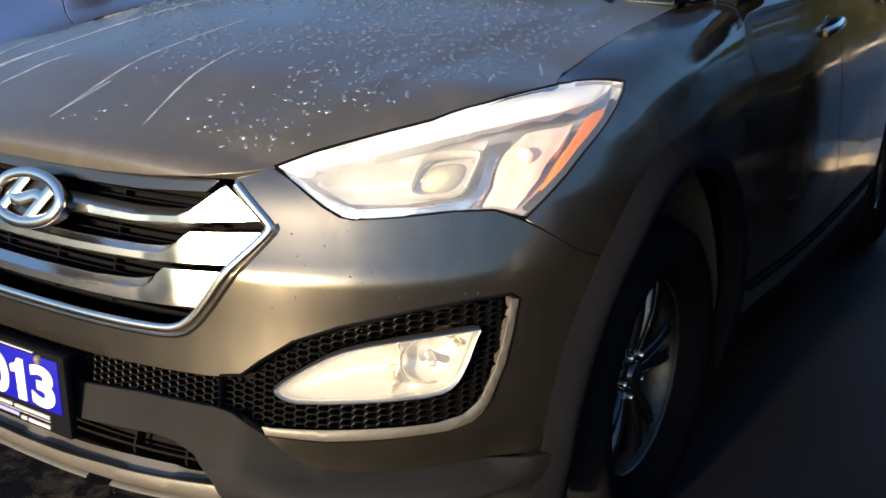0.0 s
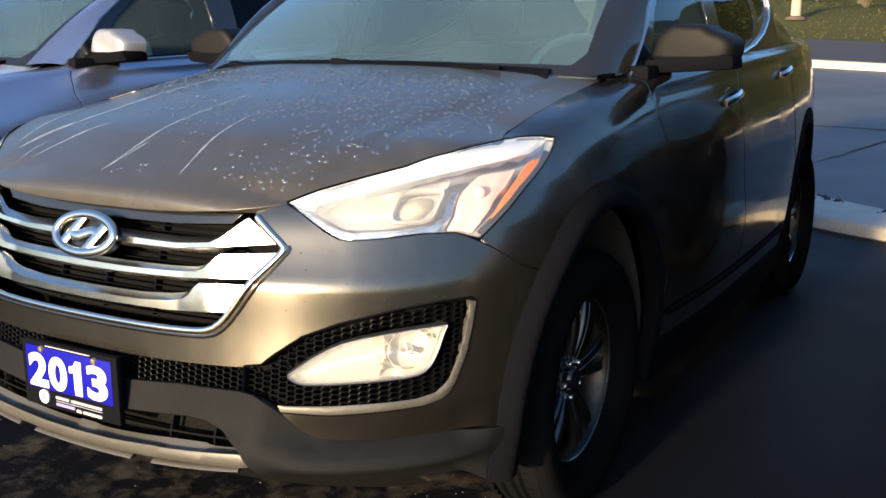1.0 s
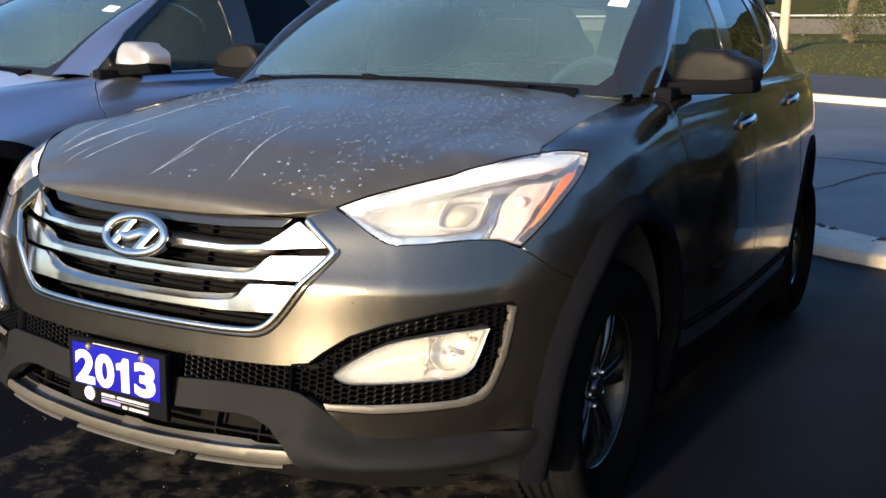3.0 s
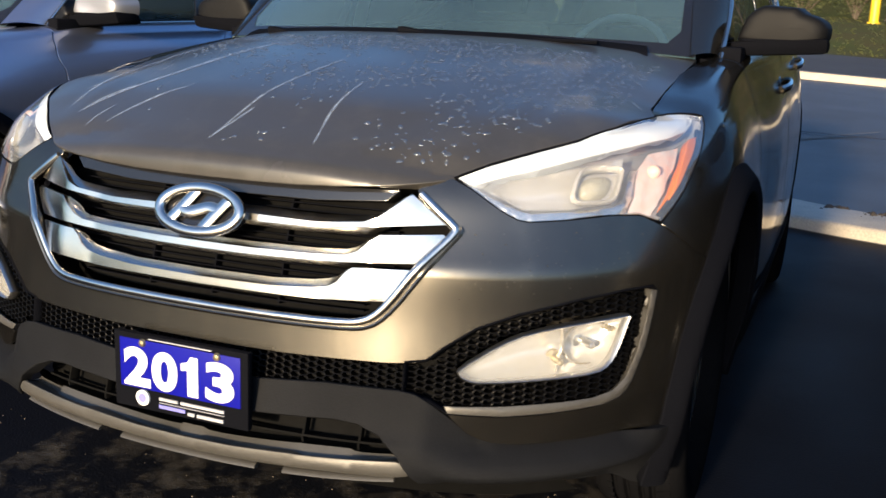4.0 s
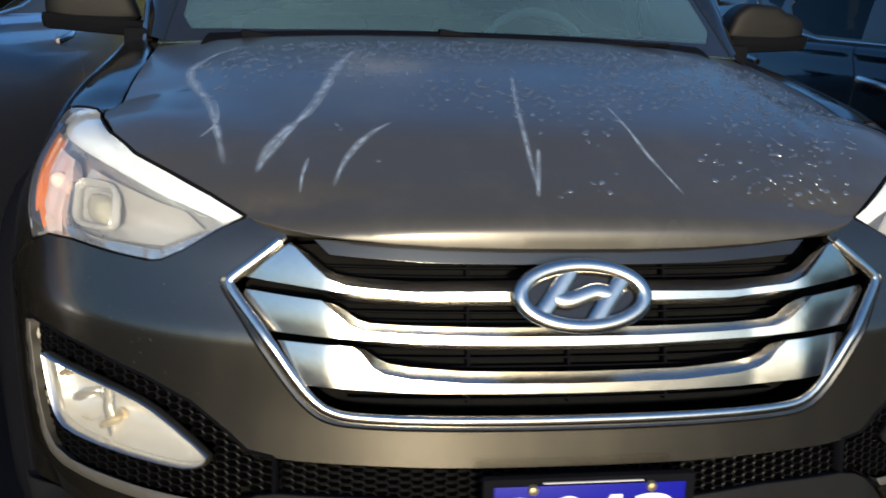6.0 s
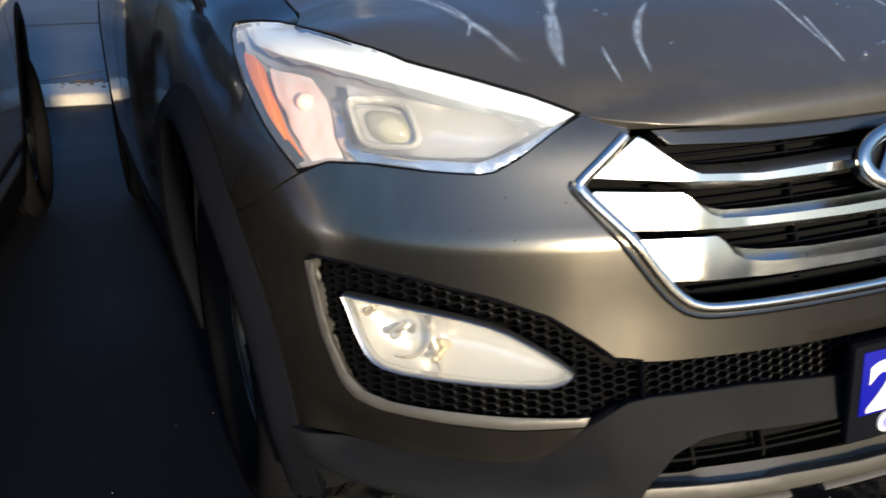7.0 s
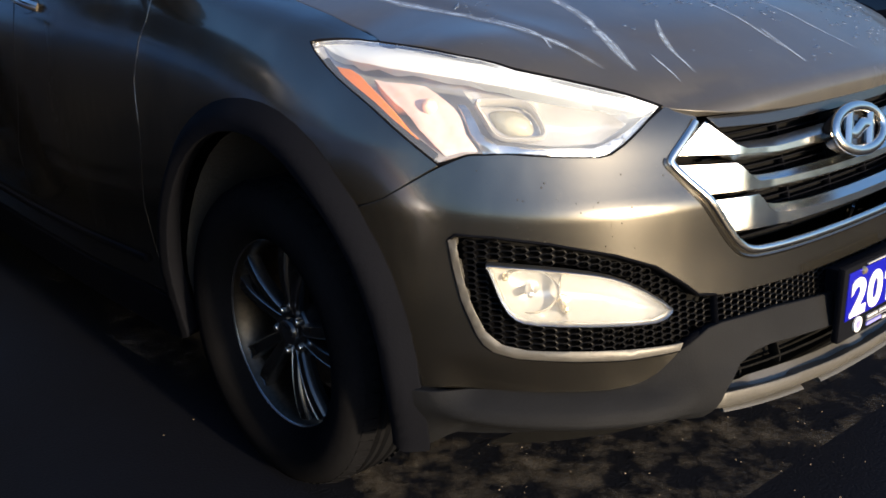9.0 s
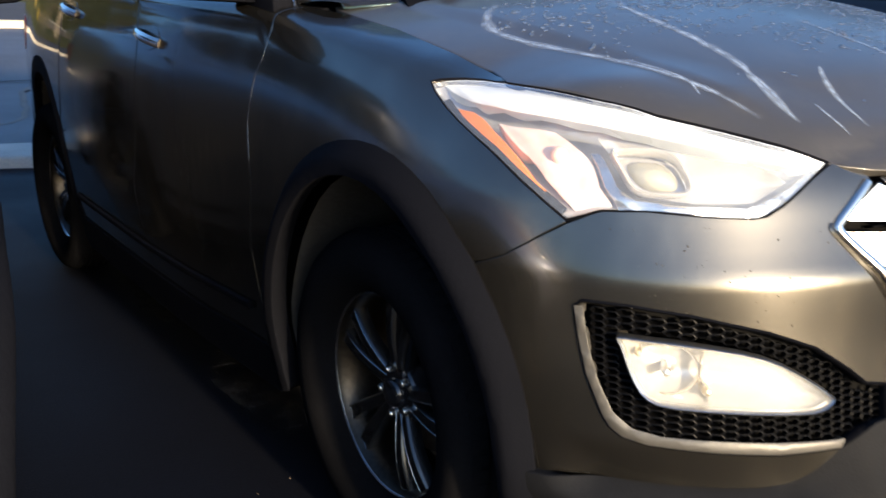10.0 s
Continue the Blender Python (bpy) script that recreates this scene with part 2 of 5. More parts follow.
trunk_bark = material("dark bark", (0.09, 0.07, 0.05), 0.9, 0.0, 0.4, 20.0, 0.01)
yellow = material("yellow hydrant paint", (0.80, 0.55, 0.02), 0.45, 0.0, 0.1, 40.0)
fence_grey = material("weathered grey board", (0.055, 0.052, 0.05), 0.85, 0.0, 0.3, 30.0, 0.003)
rail_metal = material("galvanised rail", (0.50, 0.50, 0.50), 0.45, 0.7, 0.1, 60.0)
mirror_paint = material("matte bronze mirror paint", (0.0065, 0.0065, 0.0068), 0.55, 0.0, 0.15, 300.0, 0.0003, blotch=8, Specular_IOR_Level=0.12)
mirror_silver = material("satin silver mirror paint", (0.36, 0.36, 0.37), 0.38, 0.6, 0.06, 300.0)
dusty_slate = paint("dusty slate blue paint", (0.56, 0.59, 0.70), 0.7, 0.5, 1.6, 1.0, 0.28, 1.0)
dusty_black = paint("dusty black paint", (0.020, 0.021, 0.024), 0.5)
speck_dirt = material("dried dirt speck", (0.022, 0.018, 0.013), 0.5, 0.0, 0.3, 200.0)
pillar_trim = material("pale grey cabin trim", (0.72, 0.73, 0.70), 0.7, 0.0, 0.08, 120.0)
wheel_leather = material("grey steering wheel leather", (0.42, 0.42, 0.42), 0.6, 0.0, 0.1, 200.0)
kerb_dirt = material("dark dirt on the kerb", (0.030, 0.024, 0.018), 0.95, 0.0, 0.4, 60.0, 0.004, second=(0.06, 0.05, 0.04))
# made-up dark lamp inside, which keeps a glint off the door
darkened_lamp = material("lamp inside darkened against glint", (0.03, 0.03, 0.032), 0.4, 0.0, 0.1, 60.0)
dark_alloy = material("grey wheel barrel", (0.060, 0.052, 0.042), 0.42, 1.0, 0.4, 90.0, blotch=12)


# ---- mesh tools ----
def spread_points(line, step, closed=False):
    """A polyline with its long edges divided."""
    line = [np.array(p, float) for p in line]
    out = []
    for a, b in zip(line, line[1:] + (line[:1] if closed else [])):
        k = max(1, round(float(np.linalg.norm(b - a)) / step))
        out += [a + (b - a) * i / k for i in range(k)]
    return np.array(out if closed else out + [line[-1]])


def soft(line, rounds=2, closed=False):
    """Chaikin's corner cutting: the polyline with soft bends."""
    p = np.array(line, float)
    for _ in range(rounds):
        q = np.roll(p, -1, 0) if closed else p[1:]
        a = p if closed else p[:-1]
        mid = np.stack([a * 0.75 + q * 0.25, a * 0.25 + q * 0.75], 1).reshape(-1, p.shape[1])
        p = mid if closed else np.vstack([p[:1], mid, p[-1:]])
    return p


def within(poly, pts):
    a, b = poly, np.roll(poly, -1, 0)
    x, y = pts[:, 0, None], pts[:, 1, None]
    cross = (a[None, :, 1] > y) != (b[None, :, 1] > y)
    rise = np.where(b[:, 1] == a[:, 1], 1e-12, b[:, 1] - a[:, 1])
    return ((x < (b[:, 0] - a[:, 0]) * (y - a[:, 1]) / rise + a[:, 0]) & cross).sum(1) % 2 == 1


def clearance(poly, pts):
    a, b = poly, np.roll(poly, -1, 0)
    d = b - a
    t = np.clip(((pts[:, None] - a) * d).sum(-1) / np.maximum((d * d).sum(-1), 1e-12), 0, 1)
    return np.linalg.norm(pts[:, None] - a - t[..., None] * d, axis=-1).min(1)


def fill(outline, step, holes=()):
    """Triangles over a flat outline with holes, with a lattice of points inside."""
    loops = [spread_points(loop, step, True) for loop in (outline, *holes)]
    lo, hi = loops[0].min(0), loops[0].max(0)
    gx, gy = np.arange(lo[0] + step / 2, hi[0], step), np.arange(lo[1] + step / 2, hi[1], step)
    pts = np.stack(np.meshgrid(gx, gy), -1).reshape(-1, 2)
    keep = np.zeros(len(pts), bool)
    if len(pts):
        keep = within(loops[0], pts)
        for h in loops[1:]:
            keep &= ~within(h, pts)
        for loop in loops:
            keep &= clearance(loop, pts) > step * 0.45
    verts, edges = list(pts[keep]), []
    for loop in loops:
        n = len(verts)
        verts += list(loop)
        edges += [(n + i, n + (i + 1) % len(loop)) for i in range(len(loop))]
    co, _, tri, *_ = geometry.delaunay_2d_cdt([Vector(v) for v in verts], edges, [], 0, 1e-7, False)
    co = np.array([tuple(c) for c in co])
    tri = np.array([t for t in tri if len(t) == 3])
    mid = co[tri].mean(1)
    ok = within(loops[0], mid)
    for h in loops[1:]:
        ok &= ~within(h, mid)
    return co, tri[ok]


def normals_of(skin, uv):
    e = 1e-4
    du = skin(uv[:, 0] + e, uv[:, 1]) - skin(uv[:, 0] - e, uv[:, 1])
    dv = skin(uv[:, 0], uv[:, 1] + e) - skin(uv[:, 0], uv[:, 1] - e)
    n = np.cross(du, dv)
    return n / np.maximum(np.linalg.norm(n, axis=1, keepdims=True), 1e-9)


def sheet(skin, outline, step, holes=(), lift=0.0, depth=0.012, edge=0.003, swell=None):
    """A piece of a skin with its outline in the skin's own coordinates, raised by lift, with turned-in edges depth deep. swell: more lift, by coordinates."""
    uv, tri = fill(outline, step, holes)
    nor = normals_of(skin, uv)
    rise = lift + (swell(uv[:, 0], uv[:, 1]) if swell else 0.0)
    pos = skin(uv[:, 0], uv[:, 1]) + nor * np.reshape(rise, (-1, 1))
    if swell:
        tilt = np.zeros_like(pos)
        face = np.cross(pos[tri[:, 1]] - pos[tri[:, 0]], pos[tri[:, 2]] - pos[tri[:, 0]])
        for k in range(3):
            np.add.at(tilt, tri[:, k], face)
        nor = tilt / np.maximum(np.linalg.norm(tilt, axis=1, keepdims=True), 1e-12)
    faces = [tuple(map(int, t)) for t in tri]
    if depth <= 0:
        return pos, faces, nor
    half = {(a, b) for t in faces for a, b in ((t[0], t[1]), (t[1], t[2]), (t[2], t[0]))}
    rim = [(a, b) for a, b in half if (b, a) not in half]
    rim.sort()
    out = {}
    for a, b in rim:
        o = np.cross(pos[b] - pos[a], nor[a])
        o = o / max(np.linalg.norm(o), 1e-9)
        out[a], out[b] = out.get(a, 0) + o, out.get(b, 0) + o
    order = sorted(out)
    count, at = len(pos), {}
    rows = []
    for i, v in enumerate(order):
        o = out[v] / max(np.linalg.norm(out[v]), 1e-9)
        at[v] = count + 3 * i
        rows += [(pos[v], nor[v]), (pos[v] - nor[v] * edge + o * edge * 0.6, o), (pos[v] - nor[v] * depth, o)]
    for a, b in rim:
        for k in (0, 1):
            faces.append((at[b] + k, at[a] + k, at[a] + k + 1, at[b] + k + 1))
    return np.vstack([pos, [r[0] for r in rows]]), faces, np.vstack([nor, [r[1] for r in rows]])


def tube(path, nor, wide, high, sides=10, closed=False, taper=None):
    """A bar of oval section along a path; wide across the skin, high along its normal."""
    path, nor = np.asarray(path, float), np.asarray(nor, float)
    n = len(path)
    along = np.roll(path, -1, 0) - np.roll(path, 1, 0) if closed else np.gradient(path, axis=0)
    along /= np.maximum(np.linalg.norm(along, axis=1, keepdims=True), 1e-9)
    across = np.cross(along, nor)
    across /= np.maximum(np.linalg.norm(across, axis=1, keepdims=True), 1e-9)
    up = np.cross(across, along)
    a = np.linspace(0, 2 * np.pi, sides, endpoint=False)
    size = np.ones(n) if taper is None else np.asarray(taper)
    ring = path[:, None] + size[:, None, None] * (across[:, None] * (wide * np.cos(a))[None, :, None] + up[:, None] * (high * np.sin(a))[None, :, None])
    verts = ring.reshape(-1, 3)
    faces = []
    for i in range(n if closed else n - 1):
        j = (i + 1) % n
        faces += [(i * sides + k, j * sides + k, j * sides + (k + 1) % sides, i * sides + (k + 1) % sides) for k in range(sides)]
    if not closed:
        faces += [tuple(range(sides)), tuple(range(n * sides - 1, (n - 1) * sides - 1, -1))]
    return verts, faces, None


def lathe(profile, sides=48, axis="x"):
    """A turned body from (radius, height) pairs round the x axis (or z)."""
    a = np.linspace(0, 2 * np.pi, sides, endpoint=False)
    rows = [np.stack([np.full(sides, h), r * np.cos(a), r * np.sin(a)], -1) for r, h in profile]
    verts = np.vstack(rows)
    if axis == "z":
        verts = verts[:, (1, 2, 0)]
    n = len(profile)
    faces = [(i * sides + k, i * sides + (k + 1) % sides, (i + 1) * sides + (k + 1) % sides, (i + 1) * sides + k) for i in range(n - 1) for k in range(sides)]
    return verts, faces, None


def block(lo, hi, bevel=0.004, shape=None):
    """A box with bevelled edges; shape moves its vertices."""
    bm = bmesh.new()
    bmesh.ops.create_cube(bm, size=1)
    lo, hi = Vector(lo), Vector(hi)
    for v in bm.verts:
        v.co = Vector([(lo[k] + hi[k]) / 2 + v.co[k] * (hi[k] - lo[k]) for k in range(3)])
    if shape:
        for v in bm.verts:
            v.co = Vector(shape(v.co))
    if bevel:
        bmesh.ops.bevel(bm, geom=bm.edges[:], offset=bevel, segments=2, profile=0.6, affect="EDGES")
    return bm


def mirrored(data):
    verts, faces, nor = data
    flip = np.array([-1, 1, 1])
    return np.asarray(verts) * flip, [tuple(reversed(f)) for f in faces], None if nor is None else np.asarray(nor) * flip


def mesh_of(name, data, mat):
    me = bpy.data.meshes.new(name)
    if isinstance(data, bmesh.types.BMesh):
        bmesh.ops.recalc_face_normals(data, faces=data.faces[:])
        data.to_mesh(me)
        data.free()
        me.polygons.foreach_set("use_smooth", [True] * len(me.polygons))
        me.set_sharp_from_angle(angle=radians(38))
        nor = None
    else:
        verts, faces, nor = data
        me.from_pydata([tuple(map(float, v)) for v in verts], [], faces)
        me.polygons.foreach_set("use_smooth", [True] * len(me.polygons))
        if nor is None:
            bm = bmesh.new()
            bm.from_mesh(me)
            bmesh.ops.recalc_face_normals(bm, faces=bm.faces[:])
            bm.to_mesh(me)
            bm.free()
            me.set_sharp_from_angle(angle=radians(42))
    me.update()
    if nor is not None:
        me.normals_split_custom_set_from_vertices([tuple(map(float, n)) for n in nor])
    me.materials.append(mat)
    return me


def part(name, data, mat, parent=None, label="", at=None):
    ob = new(name, mesh_of(name, data, mat))
    if parent:
        ob.parent = parent
    if at is not None:
        ob.matrix_basis = at
    return tagged(ob, label)


def joined(pieces):
    verts, faces, n = [], [], 0
    for v, f, _ in pieces:
        verts.append(np.asarray(v))
        faces += [tuple(i + n for i in q) for q in f]
        n += len(v)
    return np.vstack(verts), faces, None


def mirror_line(half):
    """A whole outline from its right half, which starts and ends in the middle."""
    half = [tuple(p) for p in half]
    return half + [(-x, y) for x, y in reversed(half) if abs(x) > 1e-6]


# ---- ground, kerbs, road, bank ----
def swell_of(x, y):
    """How far the road and what lies behind it rise above the car lot."""
    x, y = np.asarray(x, float), np.asarray(y, float)
    return (0.36 - 0.045 * np.clip(x, -14, 7)) * np.clip((y - 6.3) / 14.5, 0, 1) + 0.30 * np.clip((y - 21.2) / 8.3, 0, 1)


def slab(name, outline, low, high, mat, label, category):
    """A flat piece of ground with thickness."""
    bm = bmesh.new()
    f = bm.faces.new([bm.verts.new((x, y, high)) for x, y in outline])
    ext = bmesh.ops.extrude_face_region(bm, geom=[f])
    for v in ext["geom"]:
        if isinstance(v, bmesh.types.BMVert):
            v.co.z = low
    if name != "ground":
        for x in range(-120, 121, 5):
            bmesh.ops.bisect_plane(bm, geom=bm.verts[:] + bm.edges[:] + bm.faces[:], plane_co=(x, 0, 0), plane_no=(1, 0, 0))
        bmesh.ops.bisect_plane(bm, geom=bm.verts[:] + bm.edges[:] + bm.faces[:], plane_co=(0, 6.3, 0), plane_no=(0, 1, 0))
        for v in bm.verts:
            v.co.z += float(swell_of(v.co.x, v.co.y))
    return tagged(part(name, bm, mat), label, category, "", "structure")


kerb_line = [(14.0, 1.6), (9.0, 2.3), (5.0, 3.05), (3.0, 3.5), (1.6, 3.98), (1.05, 4.20), (0.6, 4.45), (0.0, 4.95), (-0.5, 5.32), (-1.0, 5.52), (-1.5, 5.62), (-3.0, 5.8), (-6.0, 6.0), (-14.0, 6.3)]
kerb_soft = soft(kerb_line, 2)
edge = [tuple(p) for p in kerb_soft]
ground = slab("ground", [(-160, -160), (160, -160), (160, 24), (-160, 24)], -0.3, 0.0, asphalt, "black damp asphalt of a car lot, blue shade in its colour", "ground")
slab("road", edge[::-1] + [(40.0, -1.0), (120, -8.0), (120, 20.75), (-120, 20.75), (-120, 8.0)], -0.1, 0.006, road_asphalt, "grey asphalt road with faint cracks", "road")


def kerb(name, line, width, height, label):
    """A kerb of laid stones along a line, rounded on top."""
    p = spread_points(line, 0.3)
    d = np.gradient(p, axis=0)
    d /= np.linalg.norm(d, axis=1, keepdims=True)
    n = np.stack([-d[:, 1], d[:, 0]], -1)
    profile = [(0.0, -0.05), (0.012, height * 0.75), (0.03, height * 0.95), (0.06, height), (width * 0.8, height), (width, height * 0.9), (width, -0.05)]
    rows = []
    for q, m in zip(p, n):
        rows += [(q[0] + m[0] * o, q[1] + m[1] * o, z + float(swell_of(q[0], q[1]))) for o, z in profile]
    k = len(profile)
    faces = [(i * k + j, i * k + j + 1, (i + 1) * k + j + 1, (i + 1) * k + j) for i in range(len(p) - 1) for j in range(k - 1)]
    return tagged(part(name, (np.array(rows), faces, None), concrete), label, "kerb", "", "structure")


kerb("kerb_near", kerb_soft[::-1], 0.64, 0.085, "worn pale concrete kerb with dirty broken top")
kerb("kerb_far", [(x, 20.8) for x in range(120, -121, -5)], -0.4, 0.17, "pale straight concrete kerb across the road")
slab("pavement", [(-120, 21.2), (120, 21.2), (120, 29.5), (-120, 29.5)], -0.1, 0.15, path_asphalt, "dark asphalt path behind the kerb", "pavement")


BANK = ((29.4, 0.14), (31.5, 0.35), (34.0, 0.74), (38.0, 1.15), (46.0, 1.5), (60.0, 1.75), (320.0, 3.0))


def bank_height(x, y):
    return swell_of(x, y) + np.interp(y, *zip(*BANK)) + 0.06 * np.sin(x * 0.5 + 1) * np.clip((y - 30) / 6, 0, 1)


gx, gy = np.linspace(-160, 160, 97), np.r_[np.linspace(29.4, 60, 32), np.linspace(66, 320, 24)]
bx, by = np.meshgrid(gx, gy, indexing="ij")
flat = np.stack([bx, by, bank_height(bx, by)], -1).reshape(-1, 3)
k = len(gy)
tagged(part("grass_bank", (flat, [(i * k + j, i * k + j + 1, (i + 1) * k + j + 1, (i + 1) * k + j) for i in range(len(gx) - 1) for j in range(k - 1)], None), soil),
       "grassy bank with fallen leaves", "grass", "", "structure")
# ---- the car's form: smooth tables in metres, the car's nose towards -y, front axle at y = 0 ----
def table(*pairs):
    """A smooth monotone curve through (at, value) pairs."""
    xs, ys = np.array(pairs, float).T
    h, d = np.diff(xs), np.diff(ys) / np.diff(xs)
    m = np.r_[d[0], [0 if a * b <= 0 else 2 * a * b / (a + b) for a, b in zip(d, d[1:])], d[-1]]

    def at(x):
        x = np.clip(np.asarray(x, float), xs[0], xs[-1])
        i = np.clip(np.searchsorted(xs, x, side="right") - 1, 0, len(xs) - 2)
        t = (x - xs[i]) / h[i]
        return ((1 + 2 * t) * ys[i] + t * h[i] * m[i]) * (1 - t) ** 2 + ((3 - 2 * t) * ys[i + 1] - (1 - t) * h[i] * m[i + 1]) * t * t
    return at


NOSE = table((0.20, -0.84), (0.28, -0.91), (0.35, -0.945), (0.405, -0.955), (0.455, -0.940), (0.515, -0.925), (0.585, -0.914), (0.665, -0.904),
             (0.750, -0.8975), (0.764, -0.8955), (0.772, -0.891), (0.80, -0.8755), (0.83, -0.861), (0.905, -0.828), (0.945, -0.800), (0.985, -0.735), (1.025, -0.68), (1.085, -0.61), (1.165, -0.51))
HALF = table((0.20, 0.890), (0.32, 0.913), (0.47, 0.942), (0.62, 0.954), (0.77, 0.956), (0.87, 0.944), (0.945, 0.917), (0.995, 0.890), (1.025, 0.869),
             (1.085, 0.813), (1.165, 0.734))
TALL = table((0.0, 0.0), (0.955, 0.955), (0.99, 0.988), (1.025, 1.016), (1.085, 1.036), (1.165, 1.044))
RISE = table((-0.5, 0.0), (-0.3, 0.0), (-0.1, 0.036), (0.1, 0.070), (0.42, 0.106), (0.5, 0.113), (1.0, 0.134), (1.5, 0.150), (2.0, 0.160), (3.8, 0.205))
TAPER = table((0.0, 1.0), (0.45, 0.988), (1.0, 1.006), (1.95, 0.993), (2.65, 0.955), (3.2, 0.862), (3.74, 0.755))
TAIL = 3.74
CUT = 0.80


def bow(x, v):
    """How far the front has fallen back at x from the middle, at the level v."""
    return -NOSE(v) * (1 - np.maximum(1 - (np.abs(x) / HALF(v)) ** 2.6, 1e-6) ** 0.3)


def shell(s, v):
    """The outer skin: s runs from the middle of the nose round the corner and along the flank, v up it."""
    s, v = np.broadcast_arrays(np.asarray(s, float), np.asarray(v, float))
    a = np.abs(s)
    back = NOSE(v) + bow(CUT * np.minimum(HALF(v) / 0.85, 1), v)
    cut = CUT * np.minimum(HALF(v) / 0.85, 1)
    y = np.where(a <= cut, NOSE(v) + bow(a, v), back + a - cut)
    fall = np.clip((y - NOSE(v)) / -NOSE(v), 0, 1)
    x = np.where(a <= cut, a, HALF(v) * (1 - (1 - fall) ** (1 / 0.3)) ** (1 / 2.6))
    x = np.where(a <= cut, x, x * TAPER(y))
    x = x + 0.095 * np.clip((y - 0.1) / 0.5, 0, 1) * np.clip((v - 1.0) / 0.165, 0, 1) * (1 - 0.9 * np.clip((y - 2.7) / 0.9, 0, 1))
    up = np.clip((v - 0.72) / 0.30, 0, 1)
    z = TALL(v) + RISE(y) * up * up * (3 - 2 * up)
    return np.stack([x * np.sign(s), y, z], -1)


LEAN_BACK = table((0.60, -0.911), (0.66, -0.905), (0.78, -0.875), (0.90, -0.838), (0.95, -0.82))


def face_skin(s, v):
    """The plane behind the grille: straight from below to the bonnet, bowed across."""
    s, v = np.broadcast_arrays(np.asarray(s, float), np.asarray(v, float))
    return np.stack([s, LEAN_BACK(v) + bow(s, v), TALL(v)], -1)


def s_at(y, v):
    """The s of the flank at the length y."""
    cut = CUT * np.minimum(HALF(v) / 0.85, 1)
    return y - NOSE(v) - bow(cut, v) + cut


# the bonnet's profile along the middle, from its lip backwards
RIDGE = np.array([(-0.848, 0.903), (-0.847, 0.924), (-0.838, 0.941), (-0.797, 0.963), (-0.70, 1.003), (-0.573, 1.052), (-0.463, 1.081), (-0.272, 1.123),
                  (0.03, 1.171), (0.30, 1.197), (0.62, 1.21)])
ALONG = np.r_[0, np.cumsum(np.hypot(*np.diff(RIDGE, axis=0).T))]
RIDGE_Y, RIDGE_Z, RIDGE_W = table(*zip(ALONG, RIDGE[:, 0])), table(*zip(ALONG, RIDGE[:, 1])), table(*zip(RIDGE[:, 0], ALONG))


def hood_base(x, w):
    """The bonnet's plain skin: x across, w metres back from its lip along the middle."""
    x, w = np.broadcast_arrays(np.asarray(x, float), np.asarray(w, float))
    step = np.clip((np.abs(x) - 0.47 - 0.12 * w) / 0.07, 0, 1)
    lift = 0.007 * (1 - step * step * (3 - 2 * step)) * np.clip((w - 0.08) / 0.2, 0, 1)
    return np.stack([x, RIDGE_Y(w) + bow(x, 0.93), RIDGE_Z(w) - 0.062 * x * x + lift - 0.004], -1)


def hood_w(x, y):
    return RIDGE_W(np.asarray(y) - bow(x, 0.93))


def v_at(y, z):
    """The v of the flank at a height."""
    y, z = np.broadcast_arrays(np.asarray(y, float), np.asarray(z, float))
    lo, hi = np.zeros(z.shape), np.full(z.shape, 1.165)
    for _ in range(30):
        v = (lo + hi) / 2
        up = np.clip((v - 0.72) / 0.30, 0, 1)
        below = TALL(v) + RISE(y) * up * up * (3 - 2 * up) < z
        lo, hi = np.where(below, v, lo), np.where(below, hi, v)
    return lo


def flank(*points):
    """Outline points of the flank from (y, z) pairs to the skin's coordinates."""
    y, z = np.array(points, float).T
    v = v_at(y, z)
    return [tuple(p) for p in np.stack([s_at(y, v), v], -1)]


def belt(y):
    return shell(s_at(np.asarray(y, float), 1.165), 1.165)


def window_side(y, h):
    """The side of the cabin: y along, h from the belt line (0) to the roof rail (1)."""
    y, h = np.broadcast_arrays(np.asarray(y, float), np.asarray(h, float))
    b = belt(y)
    roof = 1.640 - 0.045 * ((y - 1.5) / 1.1) ** 2
    x = b[..., 0] * (1 - h) + (0.655 - 0.03 * np.clip(y - 2.0, 0, 2)) * h + 0.025 * np.sin(np.pi * h) - 0.09 * np.clip((y - 2.3) / 0.8, 0, 1) * np.clip(h / 0.3, 0, 1)
    return np.stack([x, y, b[..., 2] * (1 - h) + roof * h], -1)


def windscreen(u, h):
    u, h = np.broadcast_arrays(np.asarray(u, float), np.asarray(h, float))
    y = (1 - h) * (0.175 + 0.145 * u * u) + h * (1.06 + 0.09 * u * u) - 0.05 * np.sin(np.pi * h)
    return np.stack([u * (0.750 - 0.130 * h), y, (1 - h) * (1.180 - 0.030 * u * u) + h * (1.668 - 0.045 * u * u) + 0.02 * np.sin(np.pi * h)], -1)


def roof_skin(x, y):
    x, y = np.broadcast_arrays(np.asarray(x, float), np.asarray(y, float))
    return np.stack([x, y, 1.684 - 0.045 * ((y - 1.6) / 1.1) ** 2 - 0.055 * np.abs(x / 0.62) ** 2.5], -1)


